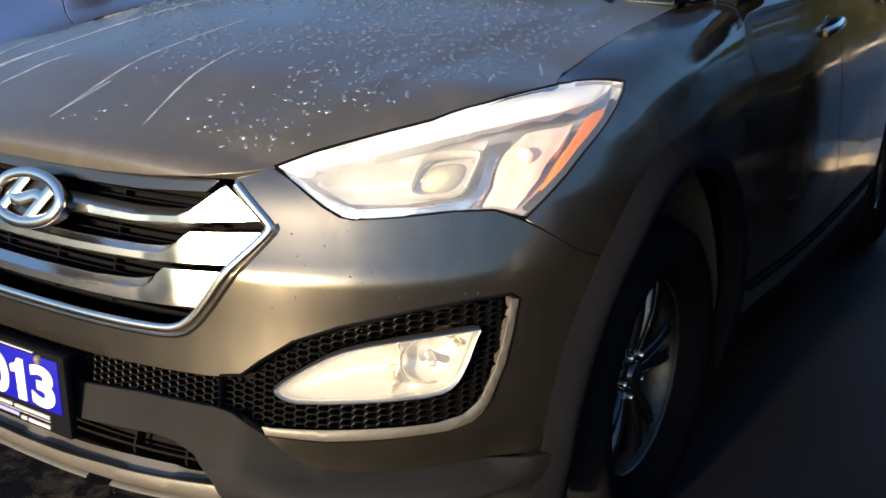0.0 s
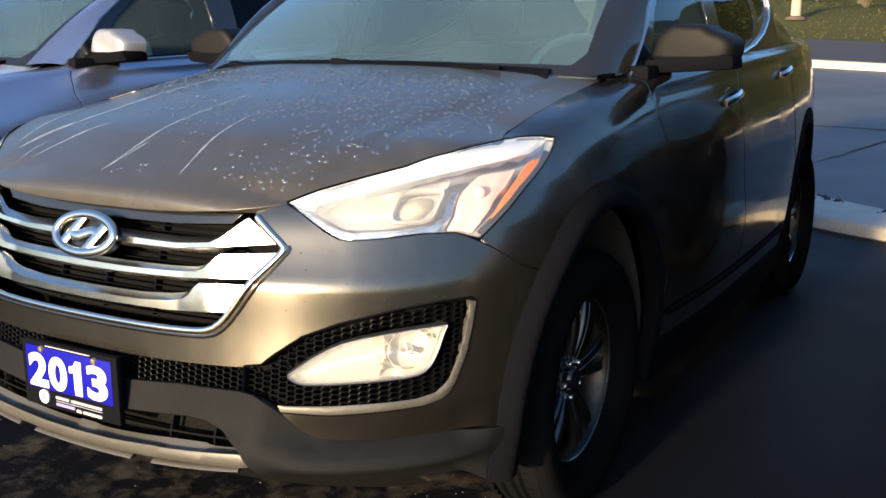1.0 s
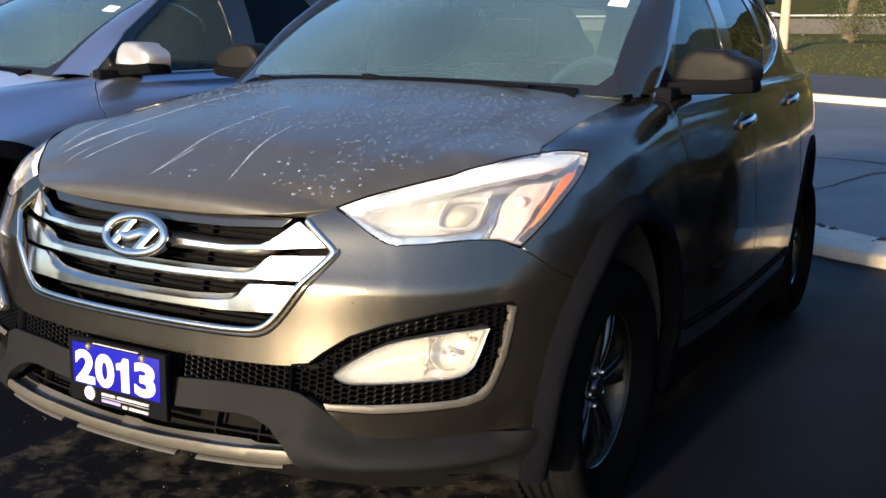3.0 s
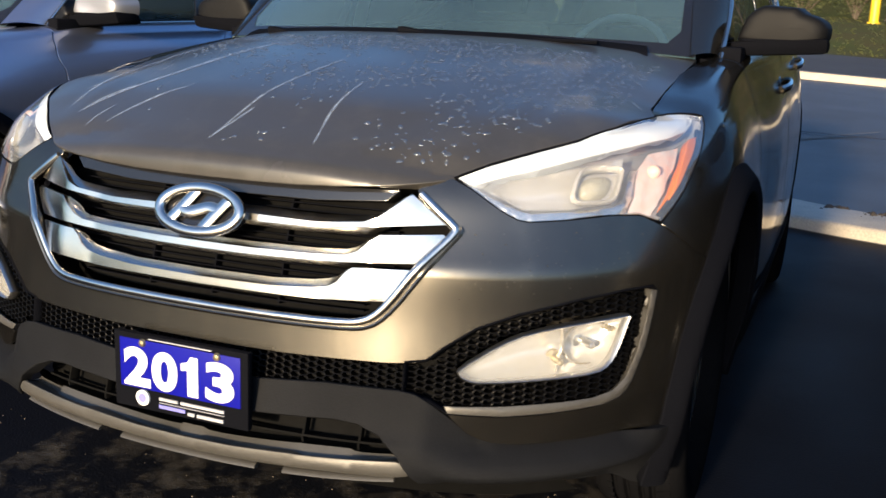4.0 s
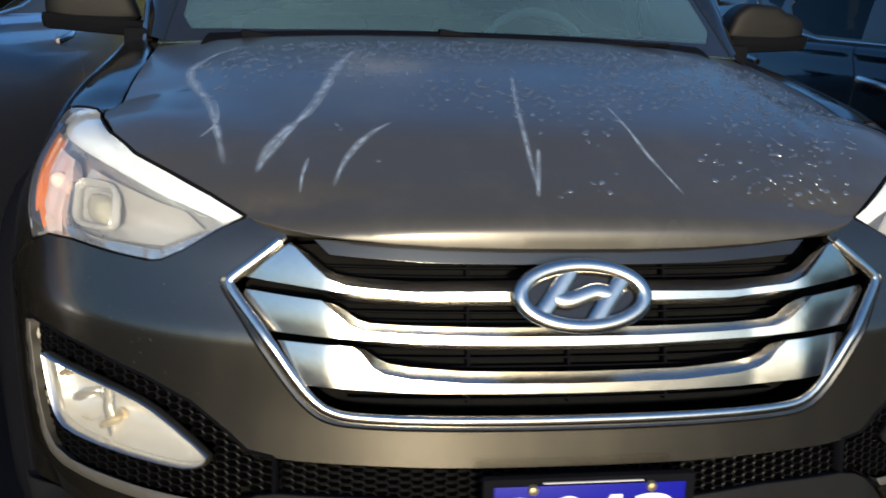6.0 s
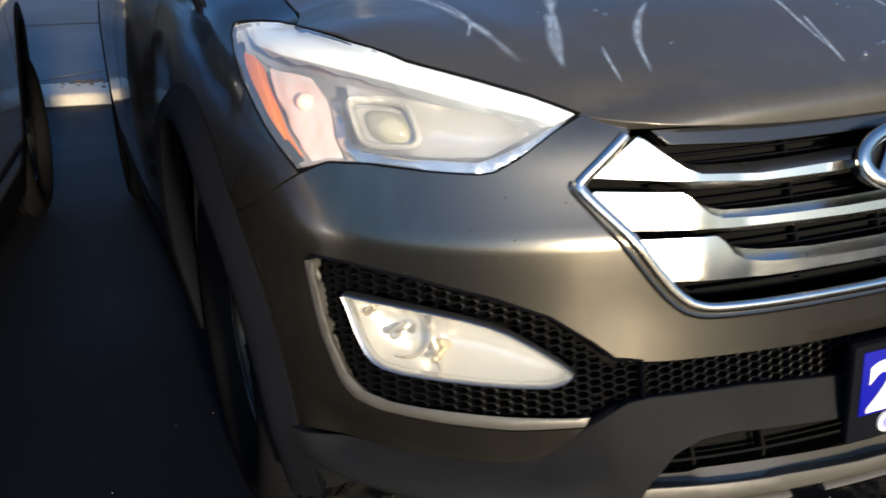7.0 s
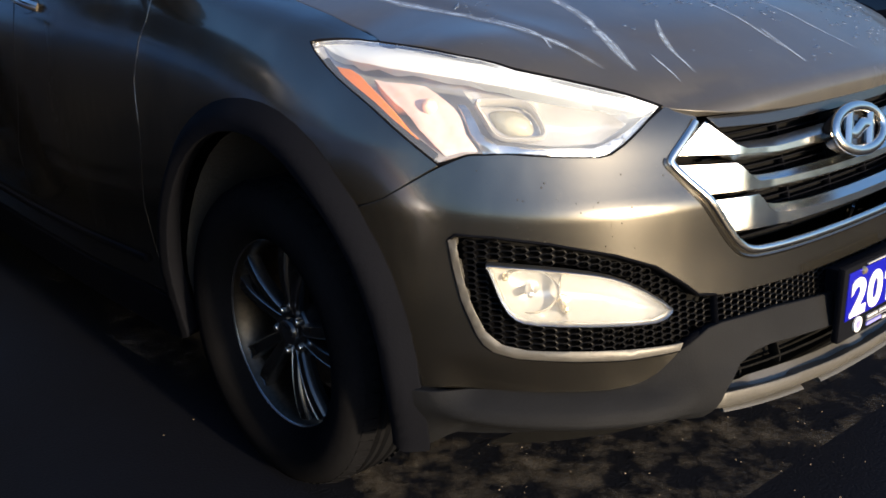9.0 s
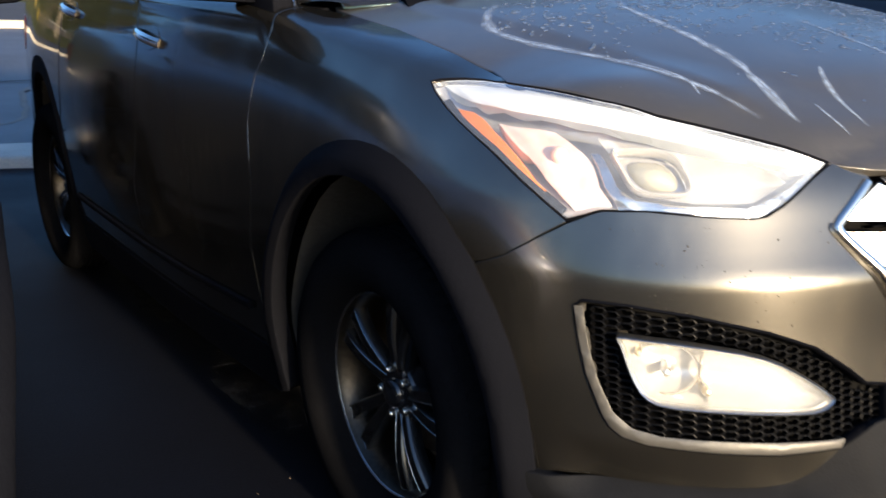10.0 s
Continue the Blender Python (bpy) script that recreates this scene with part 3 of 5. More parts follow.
def rear_skin(u, z):
    u, z = np.broadcast_arrays(np.asarray(u, float), np.asarray(z, float))
    wide = 0.735 - 0.04 * np.clip((z - 0.7) / 0.4, 0, 1) - 0.29 * np.clip((z - 1.1) / 0.5, 0, 1)
    y = TAIL - 0.15 * np.abs(u) ** 4 - 0.40 * np.clip((z - 1.12) / 0.5, 0, 1) ** 1.3 - 0.05 * np.clip((0.55 - z) / 0.3, 0, 1)
    return np.stack([-u * wide, y, z], -1)


def top_at(y, x):
    """The v at which the flank's rolled-over top reaches in to x."""
    lo, hi = 1.0, 1.165
    for _ in range(30):
        mid = (lo + hi) / 2
        lo, hi = (mid, hi) if float(shell(s_at(y, mid), mid)[0]) > x else (lo, mid)
    return lo


LAMP_TOP = [(0.492, 0.931), (0.547, 0.957), (0.614, 0.981), (0.680, 1.004), (0.732, 1.038), (0.770, 1.078), (0.798, 1.090), (0.842, 1.089), (0.895, 1.073)]
# the bonnet's shoulders rise to meet the lamps and the wings
LAMP_EDGE = shell(*np.array(LAMP_TOP[:8]).T)
WING_EDGE = np.array([shell(s_at(y, top_at(y, 0.756)), top_at(y, 0.756)) for y in (-0.20, -0.10, 0.0, 0.15, 0.30, 0.42)])
SHOULDER = np.vstack([LAMP_EDGE[:7], WING_EDGE])
SHOULDER_X, SHOULDER_UP = table(*zip(SHOULDER[:, 1], SHOULDER[:, 0])), table(*[(p[1], p[2] - 0.002 - float(hood_base(p[0], hood_w(p[0], p[1]))[2])) for p in SHOULDER])


def hood(x, w):
    """The bonnet's skin with its shoulders."""
    p = hood_base(x, w)
    y = p[..., 1]
    q = np.clip((np.abs(p[..., 0]) - SHOULDER_X(y) + 0.30) / 0.30, 0, 1.05)
    p[..., 2] += SHOULDER_UP(y) * q * q * (3 - 2 * np.minimum(q, 1))
    return p


# ---- the car, built once with its parts ----
ARCH = (-0.045, 0.36)


def arch_line(y0, inset, first, last, count=26):
    """Points (y, z) of the wheel arch's edge, from one angle to another, in degrees from the tail, up over the wheel."""
    a = np.radians(np.linspace(first, last, count))
    r = 0.52 + 0.045 * np.cos(2 * (a - radians(105))) - inset
    return [(y0 + ARCH[0] + q * math.cos(t), ARCH[1] + q * math.sin(t)) for t, q in zip(a, r)]


def arch_swell(y0, proud):
    """How the arch's cladding stands proud: a rising outer face and a flat lip."""
    def swell(u, v):
        p = shell(u, v)
        dy, dz = p[:, 1] - y0 - ARCH[0], p[:, 2] - ARCH[1]
        a = np.arctan2(dz, dy)
        inward = 0.52 + 0.045 * np.cos(2 * (a - radians(105))) - np.hypot(dy, dz)
        return 0.003 + 0.026 * proud * np.clip(inward / 0.036, 0, 1) - 0.010 * np.clip((inward - 0.046) / 0.03, 0, 1)
    return swell


LAMP_OUT = [(0.966, 1.047), (1.008, 1.033), (1.013, 1.017), (0.976, 0.959), (0.925, 0.903), (0.869, 0.847)]
LAMP_LOW = [(0.819, 0.865), (0.770, 0.867), (0.697, 0.859), (0.640, 0.855), (0.620, 0.858), (0.590, 0.873), (0.537, 0.906)]
GRILLE = [(0.0, 0.899), (0.226, 0.900), (0.400, 0.906), (0.433, 0.903), (0.475, 0.870), (0.512, 0.842), (0.517, 0.834), (0.506, 0.817), (0.463, 0.767), (0.415, 0.696),
          (0.385, 0.665), (0.360, 0.654), (0.330, 0.650), (0.242, 0.647), (0.0, 0.645)]
RECESS_TOP = [(0.417, 0.582), (0.470, 0.586), (0.490, 0.592), (0.519, 0.617), (0.574, 0.657), (0.644, 0.686), (0.743, 0.714), (0.811, 0.726), (0.868, 0.728)]
TRIM_OUT = [(0.879, 0.718), (0.873, 0.668), (0.863, 0.607), (0.843, 0.545), (0.833, 0.526), (0.819, 0.513), (0.789, 0.503), (0.717, 0.497), (0.631, 0.492), (0.537, 0.495)]
TRIM_IN = [(0.867, 0.718), (0.861, 0.659), (0.848, 0.600), (0.830, 0.552), (0.806, 0.528), (0.776, 0.519), (0.709, 0.515), (0.630, 0.511), (0.530, 0.508)]
FOG = [(0.818, 0.660), (0.823, 0.673), (0.823, 0.675), (0.812, 0.675), (0.744, 0.668), (0.663, 0.651), (0.617, 0.629), (0.548, 0.578), (0.551, 0.568), (0.565, 0.559), (0.589, 0.555), (0.716, 0.564), (0.775, 0.569),
       (0.794, 0.582), (0.807, 0.615)]
CLAD_TOP = [(0.302, 0.530), (0.444, 0.530), (0.475, 0.525), (0.497, 0.514), (0.529, 0.492), (0.577, 0.456), (0.600, 0.446), (0.621, 0.440), (0.658, 0.435), (0.754, 0.431),
            (0.806, 0.428), (0.857, 0.423)]
INTAKE = [(0.0, 0.453), (0.110, 0.455), (0.330, 0.468), (0.375, 0.464), (0.419, 0.447), (0.458, 0.415), (0.455, 0.402), (0.323, 0.395), (0.113, 0.382), (0.0, 0.380)]


def inset(loop, by):
    """A closed outline drawn in by some metres."""
    p = np.array(loop, float)
    if ((np.roll(p, -1, 0) - p)[:, 0] * (np.roll(p, -1, 0) + p)[:, 1]).sum() > 0:
        by = -by
    a, b = p - np.roll(p, 1, 0), np.roll(p, -1, 0) - p
    na = np.stack([-a[:, 1], a[:, 0]], -1) / np.maximum(np.linalg.norm(a, axis=1, keepdims=True), 1e-9)
    nb = np.stack([-b[:, 1], b[:, 0]], -1) / np.maximum(np.linalg.norm(b, axis=1, keepdims=True), 1e-9)
    m = na + nb
    m /= np.maximum(np.linalg.norm(m, axis=1, keepdims=True), 1e-9)
    return p + m * (by / np.maximum((m * na).sum(1, keepdims=True), 0.4))


def on_skin(skin, line, lift=0.0):
    p = np.array(line, float)
    n = normals_of(skin, p)
    return skin(p[:, 0], p[:, 1]) + n * lift, n


def beading(skin, line, wide, high, lift=0.0, sides=8, closed=False, step=0.02):
    p, n = on_skin(skin, spread_points(line, step, closed), lift)
    return tube(p, n, wide, high, sides, closed)


def ridged(loop, width, height):
    """A swelling that rises from an outline's edge inwards."""
    poly = spread_points(loop, 0.02, True)

    def swell(u, v):
        d = clearance(poly, np.stack([u, v], -1))
        return height * np.minimum(d / width, 1)
    return swell


def pair(name, data, mat, parent, label=""):
    """A part and its twin on the other side of the car."""
    other = mirrored(data)
    return part(name, data, mat, parent, label), part(name, other, mat, parent, label)


def honeycomb(outline, cell_w, cell_h, lift, deep, hole=None):
    """A lattice of flat six-sided cells with walls, over part of the skin."""
    poly = np.array(outline, float)
    lo, hi = poly.min(0), poly.max(0)
    verts, faces, uv_all = [], [], []
    corners = np.array([(-0.5, 0), (-0.28, -0.5), (0.28, -0.5), (0.5, 0), (0.28, 0.5), (-0.28, 0.5)])
    col = 0
    u = lo[0]
    while u < hi[0]:
        v = lo[1] + (cell_h / 2 if col % 2 else 0)
        while v < hi[1]:
            if within(poly, np.array([(u, v)]))[0] and not (hole is not None and within(hole, np.array([(u, v)]))[0]):
                uv_all.append((u, v))
            v += cell_h
        u += cell_w * 0.78
        col += 1
    for u, v in uv_all:
        rings = []
        for size, up in ((1.02, lift), (0.80, lift + 0.001), (0.72, lift - deep)):
            ring = np.array([u, v]) + corners * np.array([cell_w, cell_h]) * size
            rings.append(on_skin(shell, ring, up)[0])
        n = len(verts)
        verts += list(np.vstack(rings))
        for k in range(6):
            j = (k + 1) % 6
            faces += [(n + k, n + j, n + 6 + j, n + 6 + k), (n + 6 + k, n + 6 + j, n + 12 + j, n + 12 + k)]
    return np.array(verts), faces, None


def build_wheel(car, side, y0):
    """Alloy wheel with five double spokes, tyre, disc and nuts; its axis along x."""
    at = pose(side * (0.795 if y0 < 1 else 0.785), y0, 0.36) @ (pose(0, 0, 0) if side > 0 else pose(0, 0, 0, 0, 0, 180))
    wheel = part("wheel", lathe([(0.226, 0.052), (0.231, 0.058), (0.229, 0.066), (0.225, 0.065), (0.220, 0.058)], 72),
                 rim_edge, car, "bright-edged alloy wheel rim", at)
    tyre = [(0.222, 0.060), (0.232, 0.082), (0.258, 0.104), (0.292, 0.114), (0.322, 0.110), (0.341, 0.098), (0.352, 0.078)]
    grooves = []
    for x in np.linspace(0.070, -0.070, 29):
        groove = min(abs(x - c) for c in (0.045, 0.016, -0.016, -0.045)) < 0.005
        grooves.append((0.3585 - 0.004 * (x / 0.07) ** 2 - (0.009 if groove else 0), x))
    part("tyre", lathe(tyre + grooves + [(r, -h) for r, h in reversed(tyre)], 96), rubber, wheel)
    blocks = []
    for k in range(72):
        a = 2 * math.pi * k / 72
        for x0 in (0.068, -0.068):
            c, s = math.cos(a), math.sin(a)
            v = [(x0 + dx, (0.352 + dr) * math.cos(a + da), (0.352 + dr) * math.sin(a + da)) for dx in (-0.013, 0.016) for da in (-0.028, 0.028) for dr in (-0.006, 0.0085 - (0.010 if dx * x0 > 0 else 0))]
            blocks.append((np.array(v), [(0, 1, 3, 2), (4, 6, 7, 5), (0, 4, 5, 1), (2, 3, 7, 6), (1, 5, 7, 3), (0, 2, 6, 4)], None))
    part("tread", joined(blocks), rubber, wheel)["kind"] = "stuff"
    part("barrel", lathe([(0.226, -0.095), (0.200, -0.085), (0.198, -0.03), (0.206, 0.020), (0.214, 0.050), (0.2205, 0.058)], 60), dark_alloy, wheel)
    part("brake_disc", lathe([(0.03, -0.035), (0.148, -0.035), (0.148, -0.055), (0.03, -0.055)], 48), brake_metal, wheel)
    part("hub", lathe([(0.0005, 0.052), (0.026, 0.052), (0.031, 0.048), (0.034, 0.036), (0.068, 0.032), (0.076, 0.020), (0.080, -0.03), (0.0005, -0.03)], 40), gloss_black, wheel)
    line = np.linspace(0, 1, 9)
    r = 0.045 + 0.168 * line
    spine = np.stack([0.034 + 0.020 * np.sin(line * 2.2) - 0.004 * line, r, 0 * r], -1)
    spoke = None
    for k in range(10):
        turn = 72 * (k // 2) + (10.5 if k % 2 else -10.5) + 6
        if spoke is None:
            rows = []
            for p, q in zip(spine, line):
                w = 0.0125 + 0.0075 * q + 0.004 * (1 - q) ** 4
                rows += [(p[0] - 0.030, p[1], -w * 1.05), (p[0] - 0.006, p[1], -w), (p[0], p[1], -w * 0.72), (p[0] - 0.0035, p[1], 0.0), (p[0], p[1], w * 0.72), (p[0] - 0.006, p[1], w), (p[0] - 0.030, p[1], w * 1.05)]
            faces = [(7 * i + j, 7 * i + j + 1, 7 * i + j + 8, 7 * i + j + 7) for i in range(8) for j in range(6)]
            spoke = mesh_of("spoke", (np.array(rows), faces, None), wheel_metal)
            grid = np.array(rows).reshape(9, 7, 3)
            lines = [grid[:, 2], grid[8, 2:5]]
            bright = mesh_of("machined_edge", joined([tube(q + np.array([0.0004, 0, 0]), np.tile((1, 0, 0), (len(q), 1)), 0.0015, 0.0010, 6) for q in lines]), rim_edge)
        for name, data in (("spoke", spoke), ("machined_edge", bright)):
            ob = new(name, data)
            ob.parent, ob.matrix_basis = wheel, pose(0, 0, 0, turn, 0, 0)
    nut = None
    for k in range(5):
        a = radians(72 * k + 42)
        if nut is None:
            nut = mesh_of("wheel_nut", lathe([(0.0005, 0.016), (0.007, 0.015), (0.0095, 0.010), (0.010, -0.01)], 10), chrome)
        ob = new("wheel_nut", nut)
        ob.parent, ob.matrix_basis = wheel, pose(0.032, 0.052 * math.cos(a), 0.052 * math.sin(a))
    return wheel


def build_lamp(car, flip):
    """A headlamp: bowl, light guide, projector, bulbs, amber reflector, clear cover."""
    side = (lambda d: d) if not flip else mirrored
    whole = inset(LAMP_TOP + LAMP_OUT + LAMP_LOW, 0.004)
    poly = spread_points(whole, 0.02, True)
    bowl = sheet(shell, whole, 0.014, depth=0, lift=-0.012, swell=lambda u, v: -0.050 * np.minimum(clearance(poly, np.stack([u, v], -1)) / 0.035, 1))
    lamp = part("headlamp", side(bowl), lamp_grey, car, "clear headlamp with projector and amber reflector")
    upper = LAMP_TOP + LAMP_OUT[:1]
    guide = inset(upper + [(0.915, 1.022), (0.856, 1.009), (0.800, 1.001), (0.756, 0.990), (0.678, 0.968), (0.593, 0.942), (0.530, 0.920)], 0.004)
    part("light_guide", side(sheet(shell, guide, 0.012, lift=-0.010, depth=0.03, swell=ridged(guide, 0.010, 0.004))), lamp_guide, lamp)
    low = inset([(0.508, 0.922), (0.540, 0.906), (0.592, 0.874), (0.622, 0.858), (0.640, 0.856), (0.697, 0.860), (0.770, 0.868), (0.800, 0.868), (0.806, 0.905), (0.798, 0.955), (0.788, 0.955),
                 (0.792, 0.905), (0.778, 0.885), (0.717, 0.878), (0.640, 0.873), (0.625, 0.877), (0.568, 0.900), (0.530, 0.920)], 0.001)
    part("chrome_band", side(sheet(shell, low, 0.010, lift=-0.012, depth=0.03, swell=ridged(low, 0.005, 0.004))), chrome, lamp)
    back = inset([(0.560, 0.912), (0.625, 0.880), (0.700, 0.880), (0.775, 0.890), (0.785, 0.920), (0.770, 0.985), (0.680, 0.965), (0.590, 0.940)], 0.002)
    poly2 = spread_points(back, 0.02, True)
    part("reflector", side(sheet(shell, back, 0.010, depth=0, lift=-0.022, swell=lambda u, v: -0.035 * np.minimum(clearance(poly2, np.stack([u, v], -1)) / 0.03, 1) ** 0.6)), lamp_white, lamp)

    def ring(cu, cv, ru, rv, power, count=40):
        a = np.linspace(0, 2 * np.pi, count, endpoint=False)
        c, s = np.cos(a), np.sin(a)
        return np.stack([cu + ru * np.sign(c) * np.abs(c) ** power, cv + rv * np.sign(s) * np.abs(s) ** power], -1)
    box = ring(0.742, 0.928, 0.036, 0.033, 0.45)
    part("projector_frame", side(beading(shell, box, 0.005, 0.010, -0.016, closed=True, step=0.008)), lamp_white, lamp)
    part("projector_bezel", side(sheet(shell, ring(0.742, 0.928, 0.034, 0.031, 0.45), 0.008, depth=0, lift=-0.030)), lamp_white, lamp)
    lens = ring(0.742, 0.928, 0.027, 0.026, 0.8)
    poly3 = spread_points(lens, 0.01, True)
    part("projector_lens", side(sheet(shell, lens, 0.006, depth=0.008, lift=-0.028, swell=lambda u, v: 0.016 * np.sqrt(np.minimum(clearance(poly3, np.stack([u, v], -1)) / 0.026, 1)))), projector_glass, lamp)
    turn = inset([(0.806, 0.872), (0.858, 0.864), (0.886, 0.912), (0.900, 0.955), (0.902, 0.994), (0.812, 0.988), (0.802, 0.960), (0.812, 0.905)], 0.001)
    part("turn_signal", side(sheet(shell, turn, 0.012, depth=0.03, lift=-0.020, swell=lambda u, v: 0.002 * np.cos(u * 420))), pink_lens, lamp, "pale ribbed turn signal lens")
    c, n = on_skin(shell, [(0.842, 0.952)], -0.016)
    ball = lathe([(0.0005, 0.012), (0.008, 0.010), (0.013, 0.004), (0.014, -0.004), (0.011, -0.02)], 16)
    frame3 = Vector(n[0]).to_track_quat("X", "Z").to_matrix()
    turned = np.array([tuple(frame3 @ Vector(q)) for q in ball[0]]) + c[0]
    part("turn_bulb", side((turned, ball[1], None)), pink_bulb, lamp)
    glow = [(0.874, 0.868), (0.903, 0.905), (0.922, 0.948), (0.930, 0.992), (0.942, 1.002), (0.972, 1.004), (0.972, 0.994), (0.947, 0.950), (0.914, 0.908), (0.883, 0.874)]
    rim_line = [(0.872, 0.860), (0.900, 0.889), (0.930, 0.918), (0.962, 0.957), (0.990, 0.999), (0.994, 1.012)]
    part("side_bezel", side(beading(shell, rim_line, 0.008, 0.006, -0.014)), black_plastic, lamp)
    part("amber_reflector", side(sheet(shell, glow, 0.010, lift=-0.010, depth=0.02)), amber, lamp, "amber side reflector")
    gasket = LAMP_TOP + LAMP_OUT + LAMP_LOW
    part("gasket", side(beading(shell, gasket, 0.0026, 0.007, -0.006, closed=True)), black_plastic, lamp)
    cover = part("cover", side(sheet(shell, whole, 0.02, lift=-0.001, depth=0.012, edge=0.002)), lens_glass, lamp)
    cover.visible_shadow = False


def build_fog(car, flip):
    side = (lambda d: d) if not flip else mirrored
    loop = soft(FOG, 1, True)
    poly = spread_points(loop, 0.02, True)
    bowl = sheet(shell, loop, 0.010, depth=0, lift=-0.008, swell=lambda u, v: -0.045 * np.minimum(clearance(poly, np.stack([u, v], -1)) / 0.04, 1) ** 0.55)
    lamp = part("fog_lamp", side(bowl), lamp_white, car, "clear fog lamp with bright reflector bowl")
    part("fog_bezel", side(beading(shell, loop, 0.004, 0.012, -0.004, closed=True)), satin_silver, lamp)
    c, n = on_skin(shell, [(0.770, 0.620)], -0.020)
    bulb = lathe([(0.0005, 0.016), (0.006, 0.014), (0.008, 0.006), (0.008, -0.03), (0.018, -0.032), (0.020, -0.045)], 16)
    f3 = Vector(n[0]).to_track_quat("X", "Z").to_matrix()
    part("bulb", side((np.array([tuple(f3 @ Vector(q)) for q in bulb[0]]) + c[0], bulb[1], None)), satin_silver, lamp)
    ringp = [(0.770 + 0.040 * math.cos(a), 0.620 + 0.042 * math.sin(a)) for a in np.linspace(0, 2 * math.pi, 28, endpoint=False)]
    part("reflector_ring", side(beading(shell, ringp, 0.003, 0.006, -0.030, closed=True, step=0.01)), chrome, lamp)
    for u0, v0, size in ((0.722, 0.590, 0.9), (0.800, 0.648, 0.7)):
        c, n = on_skin(shell, [(u0, v0)], -0.018)
        f3 = Vector(n[0]).to_track_quat("X", "Z").to_matrix()
        part("holder", side((np.array([tuple(f3 @ Vector(q * size)) for q in bulb[0]]) + c[0], bulb[1], None)), bolt_metal, lamp)
    rib = [(0.718, 0.567), (0.722, 0.590), (0.728, 0.612), (0.726, 0.640), (0.722, 0.664)]
    part("rib", side(beading(shell, rib, 0.0025, 0.010, -0.026)), chrome, lamp)
    glass = part("cover", side(sheet(shell, inset(loop, 0.002), 0.018, lift=0.0, depth=0.006, edge=0.002)), lens_glass, lamp)
    glass.visible_shadow = False


def build_front(car):
    bumper = RECESS_TOP + TRIM_OUT + [(0.531, 0.499)] + CLAD_TOP[5:] + [(0.925, 0.424)]
    lower = flank(*arch_line(0, 0.0, 173, 133, 14))
    bumper = bumper + lower + [(0.985, 0.779), (0.940, 0.803), (0.866, 0.843)] + LAMP_LOW + [(0.489, 0.928), (0.470, 0.921), (0.440, 0.915)]
    opening = GRILLE[3:]
    skin_loop = mirror_line([(0.0, 0.575), (0.216, 0.577)] + bumper + opening)
    ending = lambda u: np.clip((np.abs(u) - 0.865) / 0.06, 0, 1)
    tuck = lambda u, v: -0.38 * np.clip(0.497 - v, 0, 0.1) * np.clip((np.abs(u) - 0.50) / 0.08, 0, 1) * (1 - 0.8 * ending(u))
    part("front_bumper", sheet(shell, skin_loop, 0.0125, depth=0.018, edge=0.004, swell=tuck), bronze_paint, car, "bronze-grey painted front bumper")
    # grille
    whole = mirror_line(GRILLE)
    grille = part("grille", sheet(face_skin, whole, 0.03, lift=-0.076, depth=0), liner, car, "dark grille with three chrome bars")
    top_bar = mirror_line([(0.0, 0.900), (0.226, 0.901), (0.395, 0.906), (0.372, 0.885), (0.226, 0.876), (0.0, 0.874)])
    part("upper_panel", sheet(face_skin, top_bar, 0.02, lift=-0.022, depth=0.03), gloss_black, grille)
    for v0 in np.arange(0.668, 0.880, 0.0135):
        reach = 0.40 if v0 > 0.70 else 0.35
        part("rib", beading(face_skin, [(-reach, v0), (0, v0), (reach, v0)], 0.0022, 0.010, -0.062, 6, step=0.05), black_plastic, grille)
    for u0 in (-0.16, 0.0, 0.16):
        part("upright", beading(face_skin, [(u0, 0.66), (u0, 0.76), (u0, 0.88)], 0.004, 0.010, -0.064, 6), black_plastic, grille)
    bars = [([(0.0, 0.852), (0.110, 0.851), (0.247, 0.848), (0.335, 0.852), (0.360, 0.856), (0.376, 0.864), (0.397, 0.881), (0.426, 0.897)],
             [(0.0, 0.834), (0.110, 0.833), (0.247, 0.831), (0.345, 0.838), (0.372, 0.848), (0.393, 0.866), (0.412, 0.884), (0.426, 0.897)],
             [(0.470, 0.864), (0.495, 0.846), (0.362, 0.830), (0.247, 0.821), (0.110, 0.820), (0.0, 0.820)], 0.06),
            ([(0.0, 0.781), (0.110, 0.781), (0.252, 0.783), (0.312, 0.786), (0.330, 0.791), (0.350, 0.805), (0.366, 0.813), (0.380, 0.816)],
             [(0.0, 0.768), (0.110, 0.768), (0.252, 0.771), (0.318, 0.775), (0.340, 0.783), (0.358, 0.798), (0.370, 0.808), (0.380, 0.816)],
             [(0.494, 0.827), (0.500, 0.820), (0.459, 0.770), (0.305, 0.761), (0.110, 0.756), (0.0, 0.755)], 0.05),
            ([(0.0, 0.716), (0.167, 0.718), (0.255, 0.724), (0.285, 0.729), (0.302, 0.736), (0.318, 0.748), (0.335, 0.752)],
             [(0.0, 0.700), (0.167, 0.702), (0.255, 0.708), (0.290, 0.714), (0.308, 0.724), (0.322, 0.742), (0.335, 0.752)],
             [(0.445, 0.757), (0.406, 0.697), (0.257, 0.688), (0.0, 0.686)], 0.05)]
    for top_edge, ridge, rest, lean in bars:
        upper, lower = mirror_line(top_edge + ridge[-2::-1]), mirror_line(ridge + rest)
        rx, ry = np.array(ridge).T
        foot = rest[-1][1]
        fall = lambda u, v: -0.95 * np.maximum(v - np.interp(np.abs(u), rx, ry), 0) + lean * (np.interp(np.abs(u), rx, ry) - foot)
